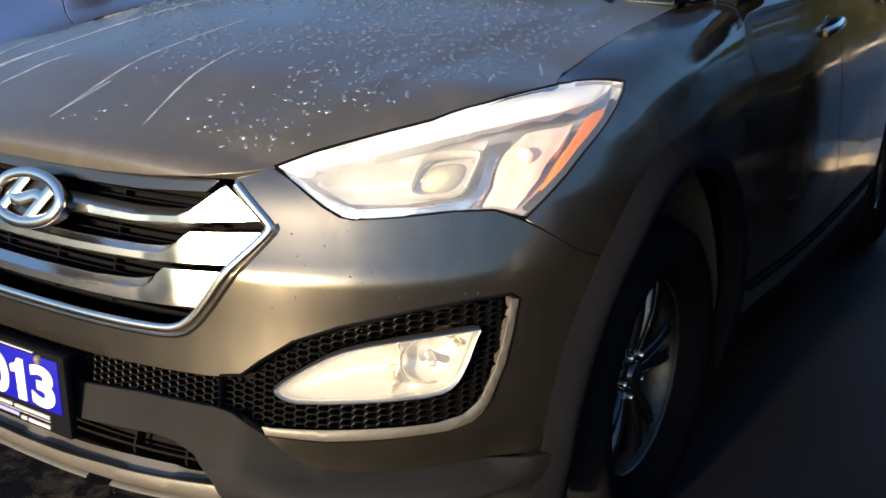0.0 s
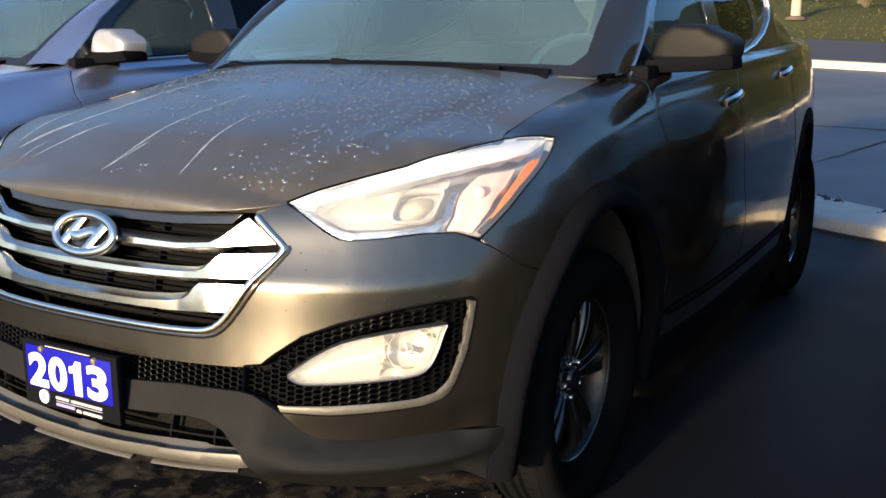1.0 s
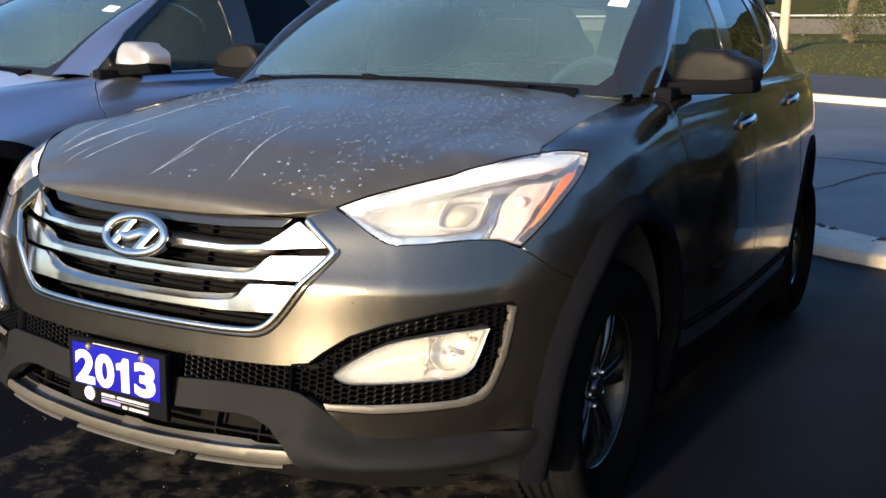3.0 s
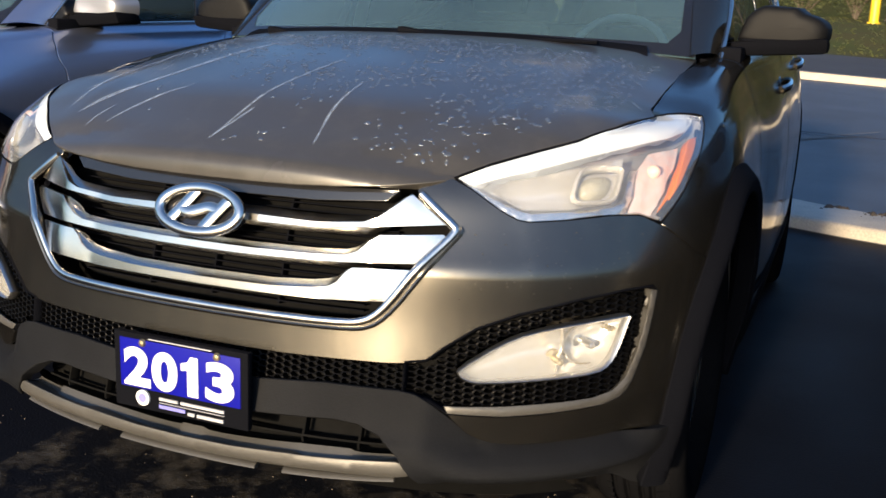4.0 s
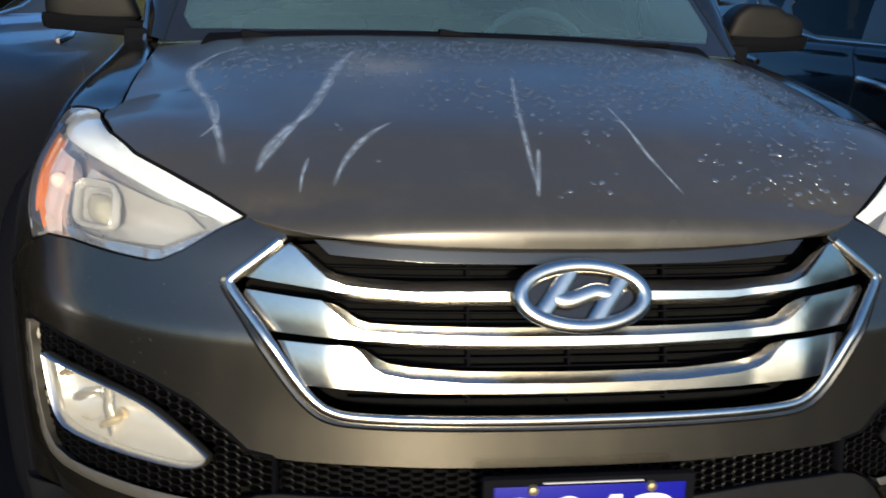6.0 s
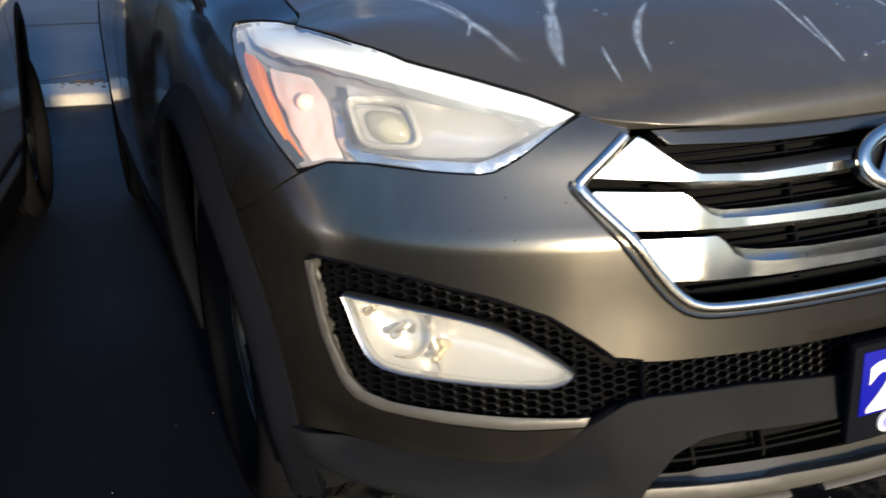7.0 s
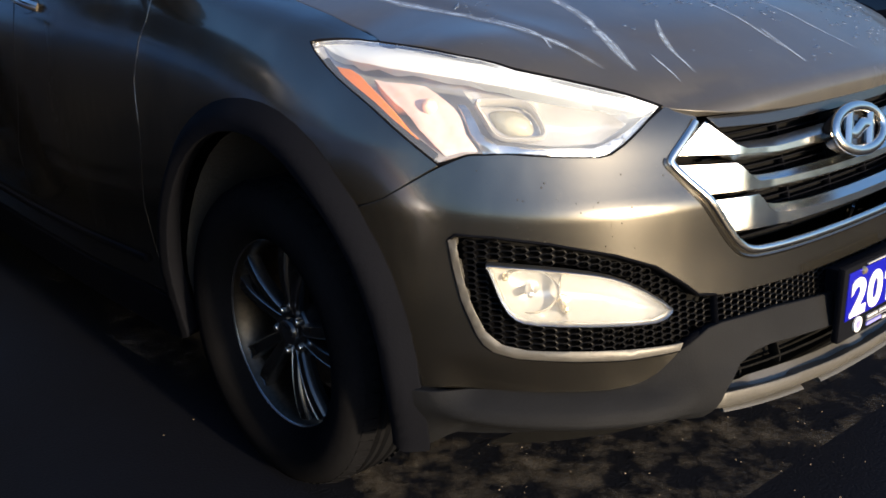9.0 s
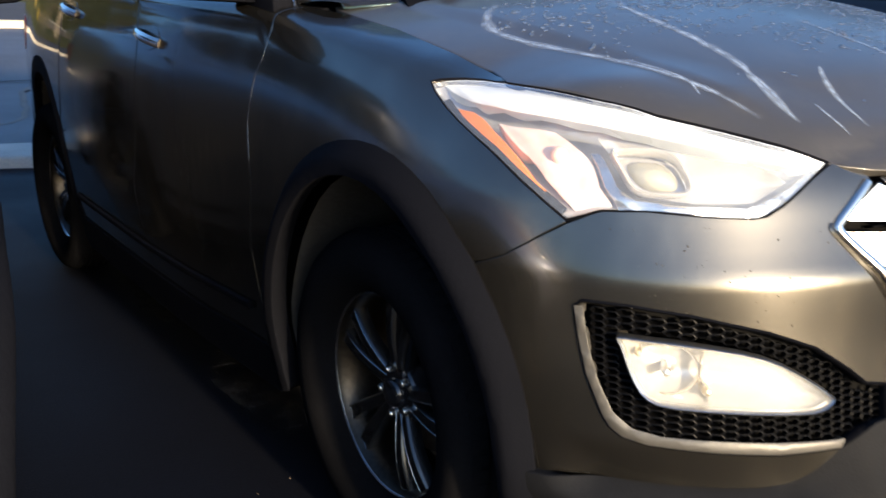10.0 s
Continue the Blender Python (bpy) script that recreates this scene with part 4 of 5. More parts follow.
        push = lambda u, v: (lean + (0.04 - lean) * np.clip((np.abs(u) - 0.33) / 0.06, 0, 1)) * (v - foot) - 1.2 * np.clip((np.abs(u) - 0.33) / 0.06, 0, 1) * ((v - foot - 0.04) ** 2 - 0.0016) + 0.011 * np.clip((np.abs(u) - 0.28) / 0.08, 0, 1) - 0.20 * np.maximum(np.abs(u) - 0.37, 0)
        a, b = sheet(face_skin, upper, 0.010, lift=0.0, depth=0.03, edge=0.001, swell=fall), sheet(face_skin, lower, 0.010, lift=0.0, depth=0.02, edge=0.002, swell=push)
        n = len(a[0])
        both = np.vstack([a[0], b[0]]), a[1] + [tuple(i + n for i in f) for f in b[1]], np.vstack([a[2], b[2]])
        part("chrome_bar", both, chrome, grille)
    frame_line = [(0.440, 0.8975)] + GRILLE[4:-1]
    ring = [(x, y) for x, y in frame_line] + [(0.0, 0.645)] + [(-x, y) for x, y in reversed(frame_line)]
    part("chrome_surround", beading(shell, soft(ring, 1), 0.0085, 0.007, 0.001, 10, step=0.012), chrome, grille)
    part("surround_lip", beading(shell, soft([(x * 1.022, y - 0.012 if y < 0.8 else y) for x, y in ring[2:-2]], 1), 0.006, 0.008, -0.004, 8, step=0.015), bronze_paint, grille)
    # emblem
    c, n = on_skin(shell, [(0.0, 0.823)], 0.026)
    up = np.cross(n[0], (1, 0, 0))
    sign = 1 if up[2] > 0 else -1
    spot = lambda u, w, d=0.0: c[0] + np.array([u, 0, 0]) + up * sign * w + n[0] * d
    a = np.linspace(0, 2 * np.pi, 56, endpoint=False)
    oval = np.array([spot(0.094 * math.cos(t), 0.0455 * math.sin(t)) for t in a])
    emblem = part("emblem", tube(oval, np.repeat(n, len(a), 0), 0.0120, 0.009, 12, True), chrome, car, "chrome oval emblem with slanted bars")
    disc = [spot(0.0, 0.0, -0.010)] + [spot(0.094 * math.cos(t), 0.0455 * math.sin(t), -0.010) for t in a] + [spot(0.094 * math.cos(t), 0.0455 * math.sin(t), -0.030) for t in a]
    k = len(a)
    faces = [(0, 1 + i, 1 + (i + 1) % k) for i in range(k)] + [(1 + i, 1 + k + i, 1 + k + (i + 1) % k, 1 + (i + 1) % k) for i in range(k)]
    part("backing", (np.array(disc), faces, None), gloss_black, emblem)
    for line in ([(-0.066, -0.030), (-0.046, -0.004), (-0.030, 0.018), (-0.014, 0.042)], [(0.066, 0.030), (0.046, 0.004), (0.030, -0.018), (0.014, -0.042)],
                 [(-0.042, -0.002), (-0.022, -0.008), (0.0, 0.0), (0.022, 0.008), (0.042, 0.002)]):
        pts = soft(line, 2)
        path = np.array([spot(u, w, 0.001) for u, w in pts])
        part("slanted_bar", tube(path, np.repeat(n, len(path), 0), 0.0125, 0.0042, 8), chrome, emblem)
    # black band and fog recesses
    band = mirror_line([(0.0, 0.577), (0.216, 0.579), (0.440, 0.586), (0.452, 0.527), (0.302, 0.526), (0.0, 0.508)])
    lower_band = part("band", sheet(shell, band, 0.03, lift=-0.028, depth=0), liner, car)
    cell = (0.0225, 0.0115)
    part("honeycomb", honeycomb(band, *cell, -0.010, 0.014), lattice_plastic, lower_band)["kind"] = "stuff"
    pocket = [(0.452, 0.586)] + RECESS_TOP[2:] + TRIM_OUT + [(0.500, 0.515), (0.452, 0.527)]
    for flip in (False, True):
        side = mirrored if flip else (lambda d: d)
        recess = part("fog_recess", side(sheet(shell, pocket, 0.03, [inset(FOG, -0.004)], lift=-0.034, depth=0)), liner, car, "black honeycomb fog lamp recess")
        part("honeycomb", side(honeycomb(inset(pocket, 0.012), *cell, -0.012, 0.014, inset(FOG, -0.008))), lattice_plastic, recess)["kind"] = "stuff"
        part("pocket_edge", side(beading(shell, pocket, 0.0045, 0.016, -0.012, closed=True)), black_plastic, recess)
        loop = TRIM_OUT + TRIM_IN[::-1]
        part("silver_trim", side(sheet(shell, loop, 0.008, lift=0.003, depth=0.02, edge=0.002, swell=ridged(loop, 0.006, 0.004))), silver_plastic, recess, "satin silver fog lamp trim")
        build_fog(car, flip)
        build_lamp(car, flip)
    # grey lower cladding with the intake, skid strip
    tail = flank(*arch_line(0, 0.030, 173, 194, 8))
    low = [(0.900, 0.250), (0.879, 0.265), (0.816, 0.274), (0.728, 0.292), (0.664, 0.307), (0.600, 0.326), (0.540, 0.345), (0.494, 0.358)]
    loop = mirror_line([(0.0, 0.512), (0.097, 0.514)] + CLAD_TOP + [(0.925, 0.420)] + tail + low + [(0.470, 0.395)] + INTAKE[5::-1])
    def crease(u, v):
        """The cladding's swelling: a lit ledge on top at the corners, tucked in below it."""
        out = np.clip((np.abs(u) - 0.50) / 0.10, 0, 1)
        middle = 0.014 - 0.006 * np.clip((v - 0.43) / 0.02, 0, 1)
        corner = -0.036 + 0.060 * np.clip((0.432 - v) / 0.050, 0, 1)
        corner = corner * (1 - ending(u)) + 0.012 * ending(u)
        return middle * (1 - out) + corner * out - 0.085 * np.clip((0.382 - v) / 0.085, 0, 1) * np.clip((np.abs(u) - 0.46) / 0.08, 0, 1) * (1 - 0.7 * ending(u))

    part("lower_cladding", sheet(shell, loop, 0.016, depth=0.03, edge=0.005, swell=crease), grey_plastic, car, "grey unpainted lower bumper cladding")
    intake = part("lower_intake", sheet(shell, mirror_line([(0.0, 0.50), (0.50, 0.50), (0.50, 0.30), (0.0, 0.30)]), 0.04, lift=-0.085, depth=0), liner, car)
    for v0 in (0.424,):
        part("slat", beading(shell, [(-0.44, v0), (0, v0 - 0.004), (0.44, v0)], 0.004, 0.014, -0.060, 6, step=0.05), liner, intake)
    for u0 in (-0.37, -0.25, 0.25, 0.37):
        part("fin", beading(shell, [(u0, 0.385), (u0, 0.42), (u0, 0.46)], 0.004, 0.014, -0.060, 6), liner, intake)
    skid = mirror_line([(0.0, 0.381), (0.113, 0.383), (0.323, 0.394), (0.455, 0.401), (0.472, 0.397), (0.481, 0.385), (0.474, 0.374), (0.452, 0.370), (0.323, 0.366), (0.215, 0.361), (0.113, 0.357), (0.0, 0.355)])
    strip = part("skid_strip", sheet(shell, skid, 0.012, lift=0.006, depth=0.05, edge=0.004, swell=ridged(skid, 0.010, 0.007)), silver_plastic, car, "satin silver skid strip under the bumper")
    for ends in ((0.225, 0.450), (-0.450, -0.225), (-0.165, 0.165)):
        line = [(u, 0.341 + 0.020 * (abs(u) / 0.45) ** 2) for u in np.linspace(*ends, 12)]
        part("blade", beading(shell, line, 0.0045, 0.012, -0.004, 8), silver_plastic, strip)
    under = mirror_line([(0.0, 0.345), (0.30, 0.352), (0.56, 0.345), (0.74, 0.28), (0.78, 0.21), (0.0, 0.21)])
    part("undertray", sheet(shell, under, 0.05, lift=-0.085, depth=0), liner, car)


def build_plate(car):
    """A year plate in a black frame."""
    y, lean = -0.968, 0.0
    frame_bm = block((-0.154, y, 0.428), (0.166, y + 0.016, 0.587), 0.004)
    plate = part("year_plate", frame_bm, black_plastic, car, "blue year plate in a black dealer frame")
    part("bracket", block((-0.12, y + 0.016, 0.45), (0.13, y + 0.06, 0.57), 0.003), black_plastic, plate)
    part("insert", block((-0.138, y - 0.002, 0.4725), (0.150, y + 0.006, 0.5755), 0.001), plate_blue, plate)
    stem = bmesh.new()
    f = stem.faces.new([stem.verts.new((x, y - 0.0042, z)) for x, z in ((0.028, 0.4775), (0.053, 0.4775), (0.053, 0.5595), (0.036, 0.5595), (0.028, 0.5475), (0.013, 0.5435), (0.013, 0.5285), (0.028, 0.5305))])
    for v in [g for g in bmesh.ops.extrude_face_region(stem, geom=[f])["geom"] if isinstance(g, bmesh.types.BMVert)]:
        v.co.y += 0.002
    part("digit", stem, plate_white, plate)
    for n, sign in enumerate("203"):
        words = bpy.data.curves.new("digit", "FONT")
        words.body, words.size, words.offset, words.extrude = sign, 0.1, 0.0042, 0.0008
        tmp = new("digit", words)
        made = bpy.data.meshes.new_from_object(tmp.evaluated_get(bpy.context.evaluated_depsgraph_get()))
        bpy.data.objects.remove(tmp)
        xs, ys = [v.co.x for v in made.vertices], [v.co.y for v in made.vertices]
        left, wide = ((-0.127, 0.065), (-0.058, 0.062), (0.071, 0.066))[n]
        for v in made.vertices:
            v.co = ((v.co.x - min(xs)) / (max(xs) - min(xs)) * wide + left, y - 0.0035 - v.co.z, (v.co.y - min(ys)) / (max(ys) - min(ys)) * 0.082 + 0.4775)
        made.materials.clear()
        made.materials.append(plate_white)
        made.name = "digit"
        new("digit", made).parent = plate
    for x, z in ((-0.081, 0.570), (0.097, 0.570)):
        ob = part("screw", lathe([(0.0005, 0.006), (0.006, 0.005), (0.0085, 0.001), (0.0085, -0.004)], 14), bolt_metal, plate, "", pose(x, y - 0.002, z, 0, 0, -90))
    bar = lambda x0, x1, z0, z1, mat: part("print_bar", block((x0, y - 0.003, z0), (x1, y + 0.004, z1), 0), mat, plate)
    bar(-0.066, 0.084, 0.5790, 0.5810, print_grey)
    for x0, x1 in ((-0.043, 0.002), (0.009, 0.112)):
        bar(x0, x1, 0.4555, 0.4615, print_grey)
    bar(-0.043, 0.112, 0.4500, 0.4510, print_grey)
    bar(-0.043, 0.020, 0.4390, 0.4460, plate_violet)
    for x0, x1 in ((0.026, 0.042), (0.048, 0.110)):
        bar(x0, x1, 0.4355, 0.4420, print_grey)
    part("print_disc", lathe([(0.0005, 0.004), (0.0165, 0.004), (0.0165, -0.004)], 28), plate_white, plate, "", pose(-0.083, y, 0.454, 0, 0, -90))
    part("print_disc_core", lathe([(0.0005, 0.005), (0.0095, 0.005), (0.0095, -0.004)], 24), plate_violet, plate, "", pose(-0.083, y, 0.454, 0, 0, -90))


def build_body(car):
    # bonnet
    edge3 = shell(*np.array(LAMP_TOP[:7]).T)
    side_edge = [(x - 0.006, float(hood_w(x - 0.006, y))) for x, y in edge3[:, :2]]
    rear = [(x, float(hood_w(x, 0.155 + 0.21 * x * x + max(0.0, x - 0.50) * 0.42))) for x in (0.742, 0.70, 0.64, 0.55, 0.42, 0.28, 0.14, 0.0)]
    shut = [(0.757, float(hood_w(0.757, -0.265))), (0.749, float(hood_w(0.749, -0.235))), (0.750, float(hood_w(0.750, -0.1))), (0.750, float(hood_w(0.75, 0.12))), (0.749, float(hood_w(0.749, 0.345)))]
    lip_w = np.linspace(0, 0.16, 161)
    lip = []
    for x in (0.0, 0.10, 0.20, 0.28, 0.34, 0.40, 0.44, 0.470, 0.488):
        height = hood(np.full(161, x), lip_w)[:, 2]
        lip.append((x, float(np.interp(0.899 + 0.031 * (x / 0.49) ** 3, height, lip_w))))
    loop = mirror_line(lip + side_edge[1:7] + shut + rear)
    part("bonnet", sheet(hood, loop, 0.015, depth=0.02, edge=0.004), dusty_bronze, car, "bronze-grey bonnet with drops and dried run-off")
    # wings, doors, quarters, sills, arches
    edge_y = (0.42, 0.30, 0.15, 0.0, -0.13, -0.22)
    top = [(float(s_at(y, top_at(y, 0.756))), top_at(y, 0.756)) for y in edge_y]
    wing = flank(*arch_line(0, 0.0, 132.4, -8)) + flank((0.472, 0.28), (0.468, 0.60), (0.458, 0.90), (0.444, 1.0)) + [(float(s_at(0.435, 1.10)), 1.10), (float(s_at(0.425, 1.165)), 1.165)] + top + [(0.780, 1.106), (0.800, 1.0935)] + \
        LAMP_TOP[7:] + LAMP_OUT + [(0.940, 0.807), (0.985, 0.783)]
    pair("front_wing", sheet(shell, wing, 0.024, depth=0.016, edge=0.004), bronze_paint, car)
    ye = lambda y, v: (float(s_at(y, v)), v)
    front = flank((0.480, 0.335), (0.476, 0.60), (0.466, 0.90), (0.452, 1.0)) + [ye(0.443, 1.10), ye(0.435, 1.165), ye(0.9, 1.165), ye(1.325, 1.165), ye(1.318, 1.0), ye(1.305, 0.6), ye(1.305, 0.335)]
    pair("front_door", sheet(shell, front[::-1], 0.03, depth=0.016, edge=0.004), bronze_paint, car)
    back = [ye(1.313, 0.335), ye(1.313, 0.6), ye(1.326, 1.0), ye(1.333, 1.165), ye(1.8, 1.165), ye(2.25, 1.165), ye(2.245, 1.0)] + flank(*arch_line(2.70, -0.03, 142, 172, 6)) + [ye(2.12, 0.335)]
    pair("rear_door", sheet(shell, back[::-1], 0.03, depth=0.016, edge=0.004), bronze_paint, car)
    quarter = [ye(2.258, 1.165), ye(3.0, 1.165), ye(3.70, 1.165), ye(3.72, 0.90), ye(3.70, 0.50), ye(3.66, 0.35)] + flank(*arch_line(2.70, 0.0, -2, 141, 24)) + [ye(2.253, 1.0)]
    pair("rear_quarter", sheet(shell, quarter[::-1], 0.03, depth=0.016, edge=0.004), bronze_paint, car)
    sill = [ye(0.46, 0.215), ye(0.46, 0.335), ye(1.3, 0.330), ye(2.20, 0.335), ye(2.20, 0.215)]
    pair("sill_cladding", sheet(shell, sill[::-1], 0.04, lift=0.008, depth=0.03), black_plastic, car)
    pair("lower_door_strip", beading(shell, [ye(0.52, 0.43), ye(1.3, 0.42), ye(2.12, 0.43)], 0.012, 0.008, 0.004, 8, step=0.1), black_plastic, car)
    for y0, first, last in ((0.0, 191, -14), (2.70, 196, -14)):
        outer, inner = arch_line(y0, 0.0, first, last, 34), arch_line(y0, 0.066, last, first, 30)
        loop = flank(*outer) + flank(*inner)
        flare = sheet(shell, loop, 0.014, depth=0.05, edge=0.006, swell=arch_swell(y0, 1.0 if y0 < 1 else 0.1))
        pair("arch_flare", flare, black_plastic, car, "black wheel arch cladding")
        rows = []
        for x in ((0.90, 0.80, 0.66, 0.56) if y0 < 1 else (0.86, 0.76, 0.66, 0.56)):
            rows.append([(min(x, float(shell(*flank((y, z))[0])[0]) - 0.03), y, z) for y, z in arch_line(y0, 0.062 - 0.02 * (0.90 - x), 188, -8, 24)])
        verts = np.array(rows).reshape(-1, 3)
        faces = [(i * 24 + k, i * 24 + k + 1, (i + 1) * 24 + k + 1, (i + 1) * 24 + k) for i in range(3) for k in range(23)]
        inner_wall = len(verts)
        verts = np.vstack([verts, [(0.56, y0 - 0.02, 0.2)]])
        faces += [(inner_wall, 3 * 24 + k, 3 * 24 + k + 1) for k in range(23)]
        pair("arch_liner", (verts, faces, None), tread_dirt, car)
    # inner mass that closes the gaps between panels
    part("inner_structure", block((-0.60, -0.60, 0.28), (0.60, 3.55, 0.90), 0.05), liner, car)
    part("bulkhead", block((-0.70, -0.10, 0.80), (0.70, 0.36, 1.06), 0.02), liner, car)
    pair("inner_sill", mesh_data(block((0.56, 0.48, 0.24), (0.86, 2.18, 0.60), 0.02)), liner, car)
    # cabin shell
    part("roof", sheet(roof_skin, mirror_line([(0.0, 1.02), (0.35, 1.04), (0.60, 1.12), (0.655, 1.30), (0.640, 2.2), (0.53, 2.95), (0.36, 3.18), (0.0, 3.24)]), 0.06, depth=0.03), bronze_paint, car)
    screen = part("windscreen", sheet(windscreen, [(-1, 0), (-0.5, 0), (0, 0), (0.5, 0), (1, 0), (1, 0.5), (1, 1), (0, 1), (-1, 1), (-1, 0.5)], 0.08, depth=0.005), screen_glass, car, "greenish tinted windscreen")
    frit = [(-1, 0.0), (0, 0.0), (1, 0.0), (1, 0.5), (1, 1.0), (0.95, 1.0), (0.955, 0.5), (0.945, 0.12), (0.90, 0.055), (0.60, 0.040), (0, 0.030), (-0.60, 0.040), (-0.90, 0.055), (-0.945, 0.12), (-0.955, 0.5), (-0.95, 1.0), (-1, 1.0), (-1, 0.5)]
    part("black_border", sheet(windscreen, frit, 0.05, lift=0.0015, depth=0), gloss_black, screen)
    part("sticker", sheet(windscreen, [(0.815, 0.548), (0.900, 0.548), (0.900, 0.598), (0.815, 0.598)], 0.03, lift=0.002, depth=0.002), sticker, screen)
    cowl = np.linspace(-0.84, 0.84, 25)
    c0 = windscreen(cowl, 0.0)
    part("cowl_panel", tube(c0 + np.array([0, -0.020, 0.0]), np.tile((0, -0.4, 0.9), (25, 1)), 0.045, 0.010, 8), black_plastic, car)
    for x in (-0.50, -0.03):
        p = np.array([x, 0.172 + 0.21 * x * x, float(hood(x, hood_w(x, 0.155 + 0.21 * x * x))[2]) + 0.006])
        wiper = part("wiper", block(p - np.array([0.045, 0.015, 0.010]), p + np.array([0.045, 0.030, 0.012]), 0.008, lambda c: (c[0], c[1], c[2] - 0.012 * (c[0] > p[0]))), black_plastic, car)
        arm = np.array([p + np.array([0.04 + 0.5 * q, 0.035 - 0.02 * q, -0.012]) for q in np.linspace(0, 1, 6)])
        part("arm", tube(arm, np.tile((0, 0, 1), (6, 1)), 0.010, 0.006, 6), black_plastic, wiper)
    h = np.linspace(0, 1, 14)
    inner = windscreen(0.985, h) + np.array([0.0, -0.004, 0.006])
    edge_y, edge_h = np.array([(0.45, 0.0), (0.635, 0.40), (0.905, 0.78), (1.145, 0.97)]).T
    fine = np.linspace(0, 1, 60)
    front = window_side(np.interp(fine, np.linspace(0, 1, 4), edge_y), np.interp(fine, np.linspace(0, 1, 4), edge_h))
    outer = np.stack([np.interp(inner[:, 2], front[:, 2], front[:, k]) for k in range(3)], -1) + np.array([0.004, -0.002, 0.0])
    away = np.array([0.62, -0.62, 0.48])
    rows = [inner - away * 0.02] + [inner * (1 - q) + outer * q + away * 0.016 * math.sin(math.pi * q) for q in np.linspace(0, 1, 7)] + [outer - away * 0.02]
    k = len(h)
    faces = [(i * k + j, i * k + j + 1, (i + 1) * k + j + 1, (i + 1) * k + j) for i in range(len(rows) - 1) for j in range(k - 1)]
    pair("windscreen_pillar", (np.vstack(rows), faces, None), bronze_paint, car)
    glass = [(0.58, 0.03), (1.20, 0.03), (1.23, 0.30), (1.22, 0.60), (1.20, 0.88), (1.13, 0.88), (0.95, 0.75), (0.71, 0.40)]
    rear_glass = [(1.37, 0.03), (1.68, 0.04), (1.85, 0.13), (1.92, 0.30), (1.87, 0.60), (1.78, 0.85), (1.37, 0.88)]
    small_glass = [(1.99, 0.28), (2.11, 0.34), (2.19, 0.46), (2.18, 0.58), (2.08, 0.70), (1.92, 0.77), (1.96, 0.54)]
    for name, loop, mat in (("front_window", glass, side_glass), ("rear_window", rear_glass, privacy_glass), ("quarter_window", small_glass, privacy_glass)):
        pair(name, sheet(window_side, loop, 0.10, lift=-0.004, depth=0.005), mat, car)
    frame_loop = [(0.46, 0.0), (1.62, 0.0), (1.82, 0.05), (2.00, 0.14), (2.16, 0.28), (2.25, 0.42), (2.26, 0.54), (2.20, 0.68), (2.06, 0.80), (1.85, 0.89), (1.50, 0.935), (1.15, 0.95), (0.91, 0.78), (0.64, 0.40)]
    pair("window_frame", sheet(window_side, frame_loop, 0.06, [glass[::-1], rear_glass[::-1], small_glass[::-1]], depth=0.02), gloss_black, car)
    pair("window_trim", beading(window_side, frame_loop, 0.006, 0.009, 0.004, 8, True, 0.05), chrome, car, "bright window surround")
    panel = [(1.66, 0.0), (2.4, 0.0), (3.45, 0.0), (3.36, 0.40), (3.10, 0.85), (2.95, 1.0), (2.0, 1.0), (1.16, 1.0), (1.16, 0.962), (1.50, 0.948), (1.86, 0.904), (2.075, 0.814), (2.22, 0.688), (2.28, 0.542), (2.27, 0.412), (2.175, 0.268), (2.012, 0.126), (1.83, 0.036)]
    pair("rear_pillar", sheet(window_side, panel, 0.05, lift=0.003, depth=0.02), bronze_paint, car)
    pair("belt_rail", tube(np.array([belt(y) + np.array([-0.03, 0, -0.012]) for y in np.linspace(0.40, 3.45, 20)]), np.tile((0, 0, 1), (20, 1)), 0.035, 0.012, 8), black_plastic, car)
    # tail
    part("tailgate", sheet(rear_skin, [(-1, 0.75), (1, 0.75), (1, 1.12), (1, 1.60), (0, 1.62), (-1, 1.60), (-1, 1.12)], 0.08, [[(-0.85, 1.16), (0.85, 1.16), (0.80, 1.52), (-0.80, 1.52)]], depth=0.02), bronze_paint, car)
    part("rear_glass", sheet(rear_skin, [(-0.85, 1.16), (0.85, 1.16), (0.80, 1.52), (-0.80, 1.52)], 0.08, lift=-0.003, depth=0.004), privacy_glass, car)
    part("rear_bumper", sheet(rear_skin, [(-1, 0.26), (1, 0.26), (1, 0.74), (-1, 0.74)], 0.06, lift=0.02, depth=0.06), grey_plastic, car)
    lampline = flank((3.50, 0.99), (3.56, 0.91), (3.72, 0.88), (3.72, 1.03), (3.60, 1.05), (3.51, 1.03))
    pair("tail_lamp", sheet(shell, lampline, 0.03, lift=0.003, depth=0.03), red_lens, car, "red tail lamp wrapped round the corner")
    # handles
    for y0, z0 in ((1.140, 1.054), (2.055, 1.108)):
        line = []
        for q in np.linspace(-1, 1, 11):
            p = np.array(flank((y0 + 0.09 * q, z0 + 0.012 * q))[0])
            base, n = on_skin(shell, [p], 0.026 * (1 - q * q) ** 0.5 + 0.004)
            line.append((base[0], n[0]))
        grip = tube(np.array([p for p, _ in line]), np.array([n for _, n in line]), 0.013, 0.008, 10)
        for ob in pair("door_handle", grip, chrome, car, "chrome door handle"):
            flipped = ob.data.vertices[0].co.x < 0
            base, n = on_skin(shell, flank((y0, z0 - 0.004)), 0.001)
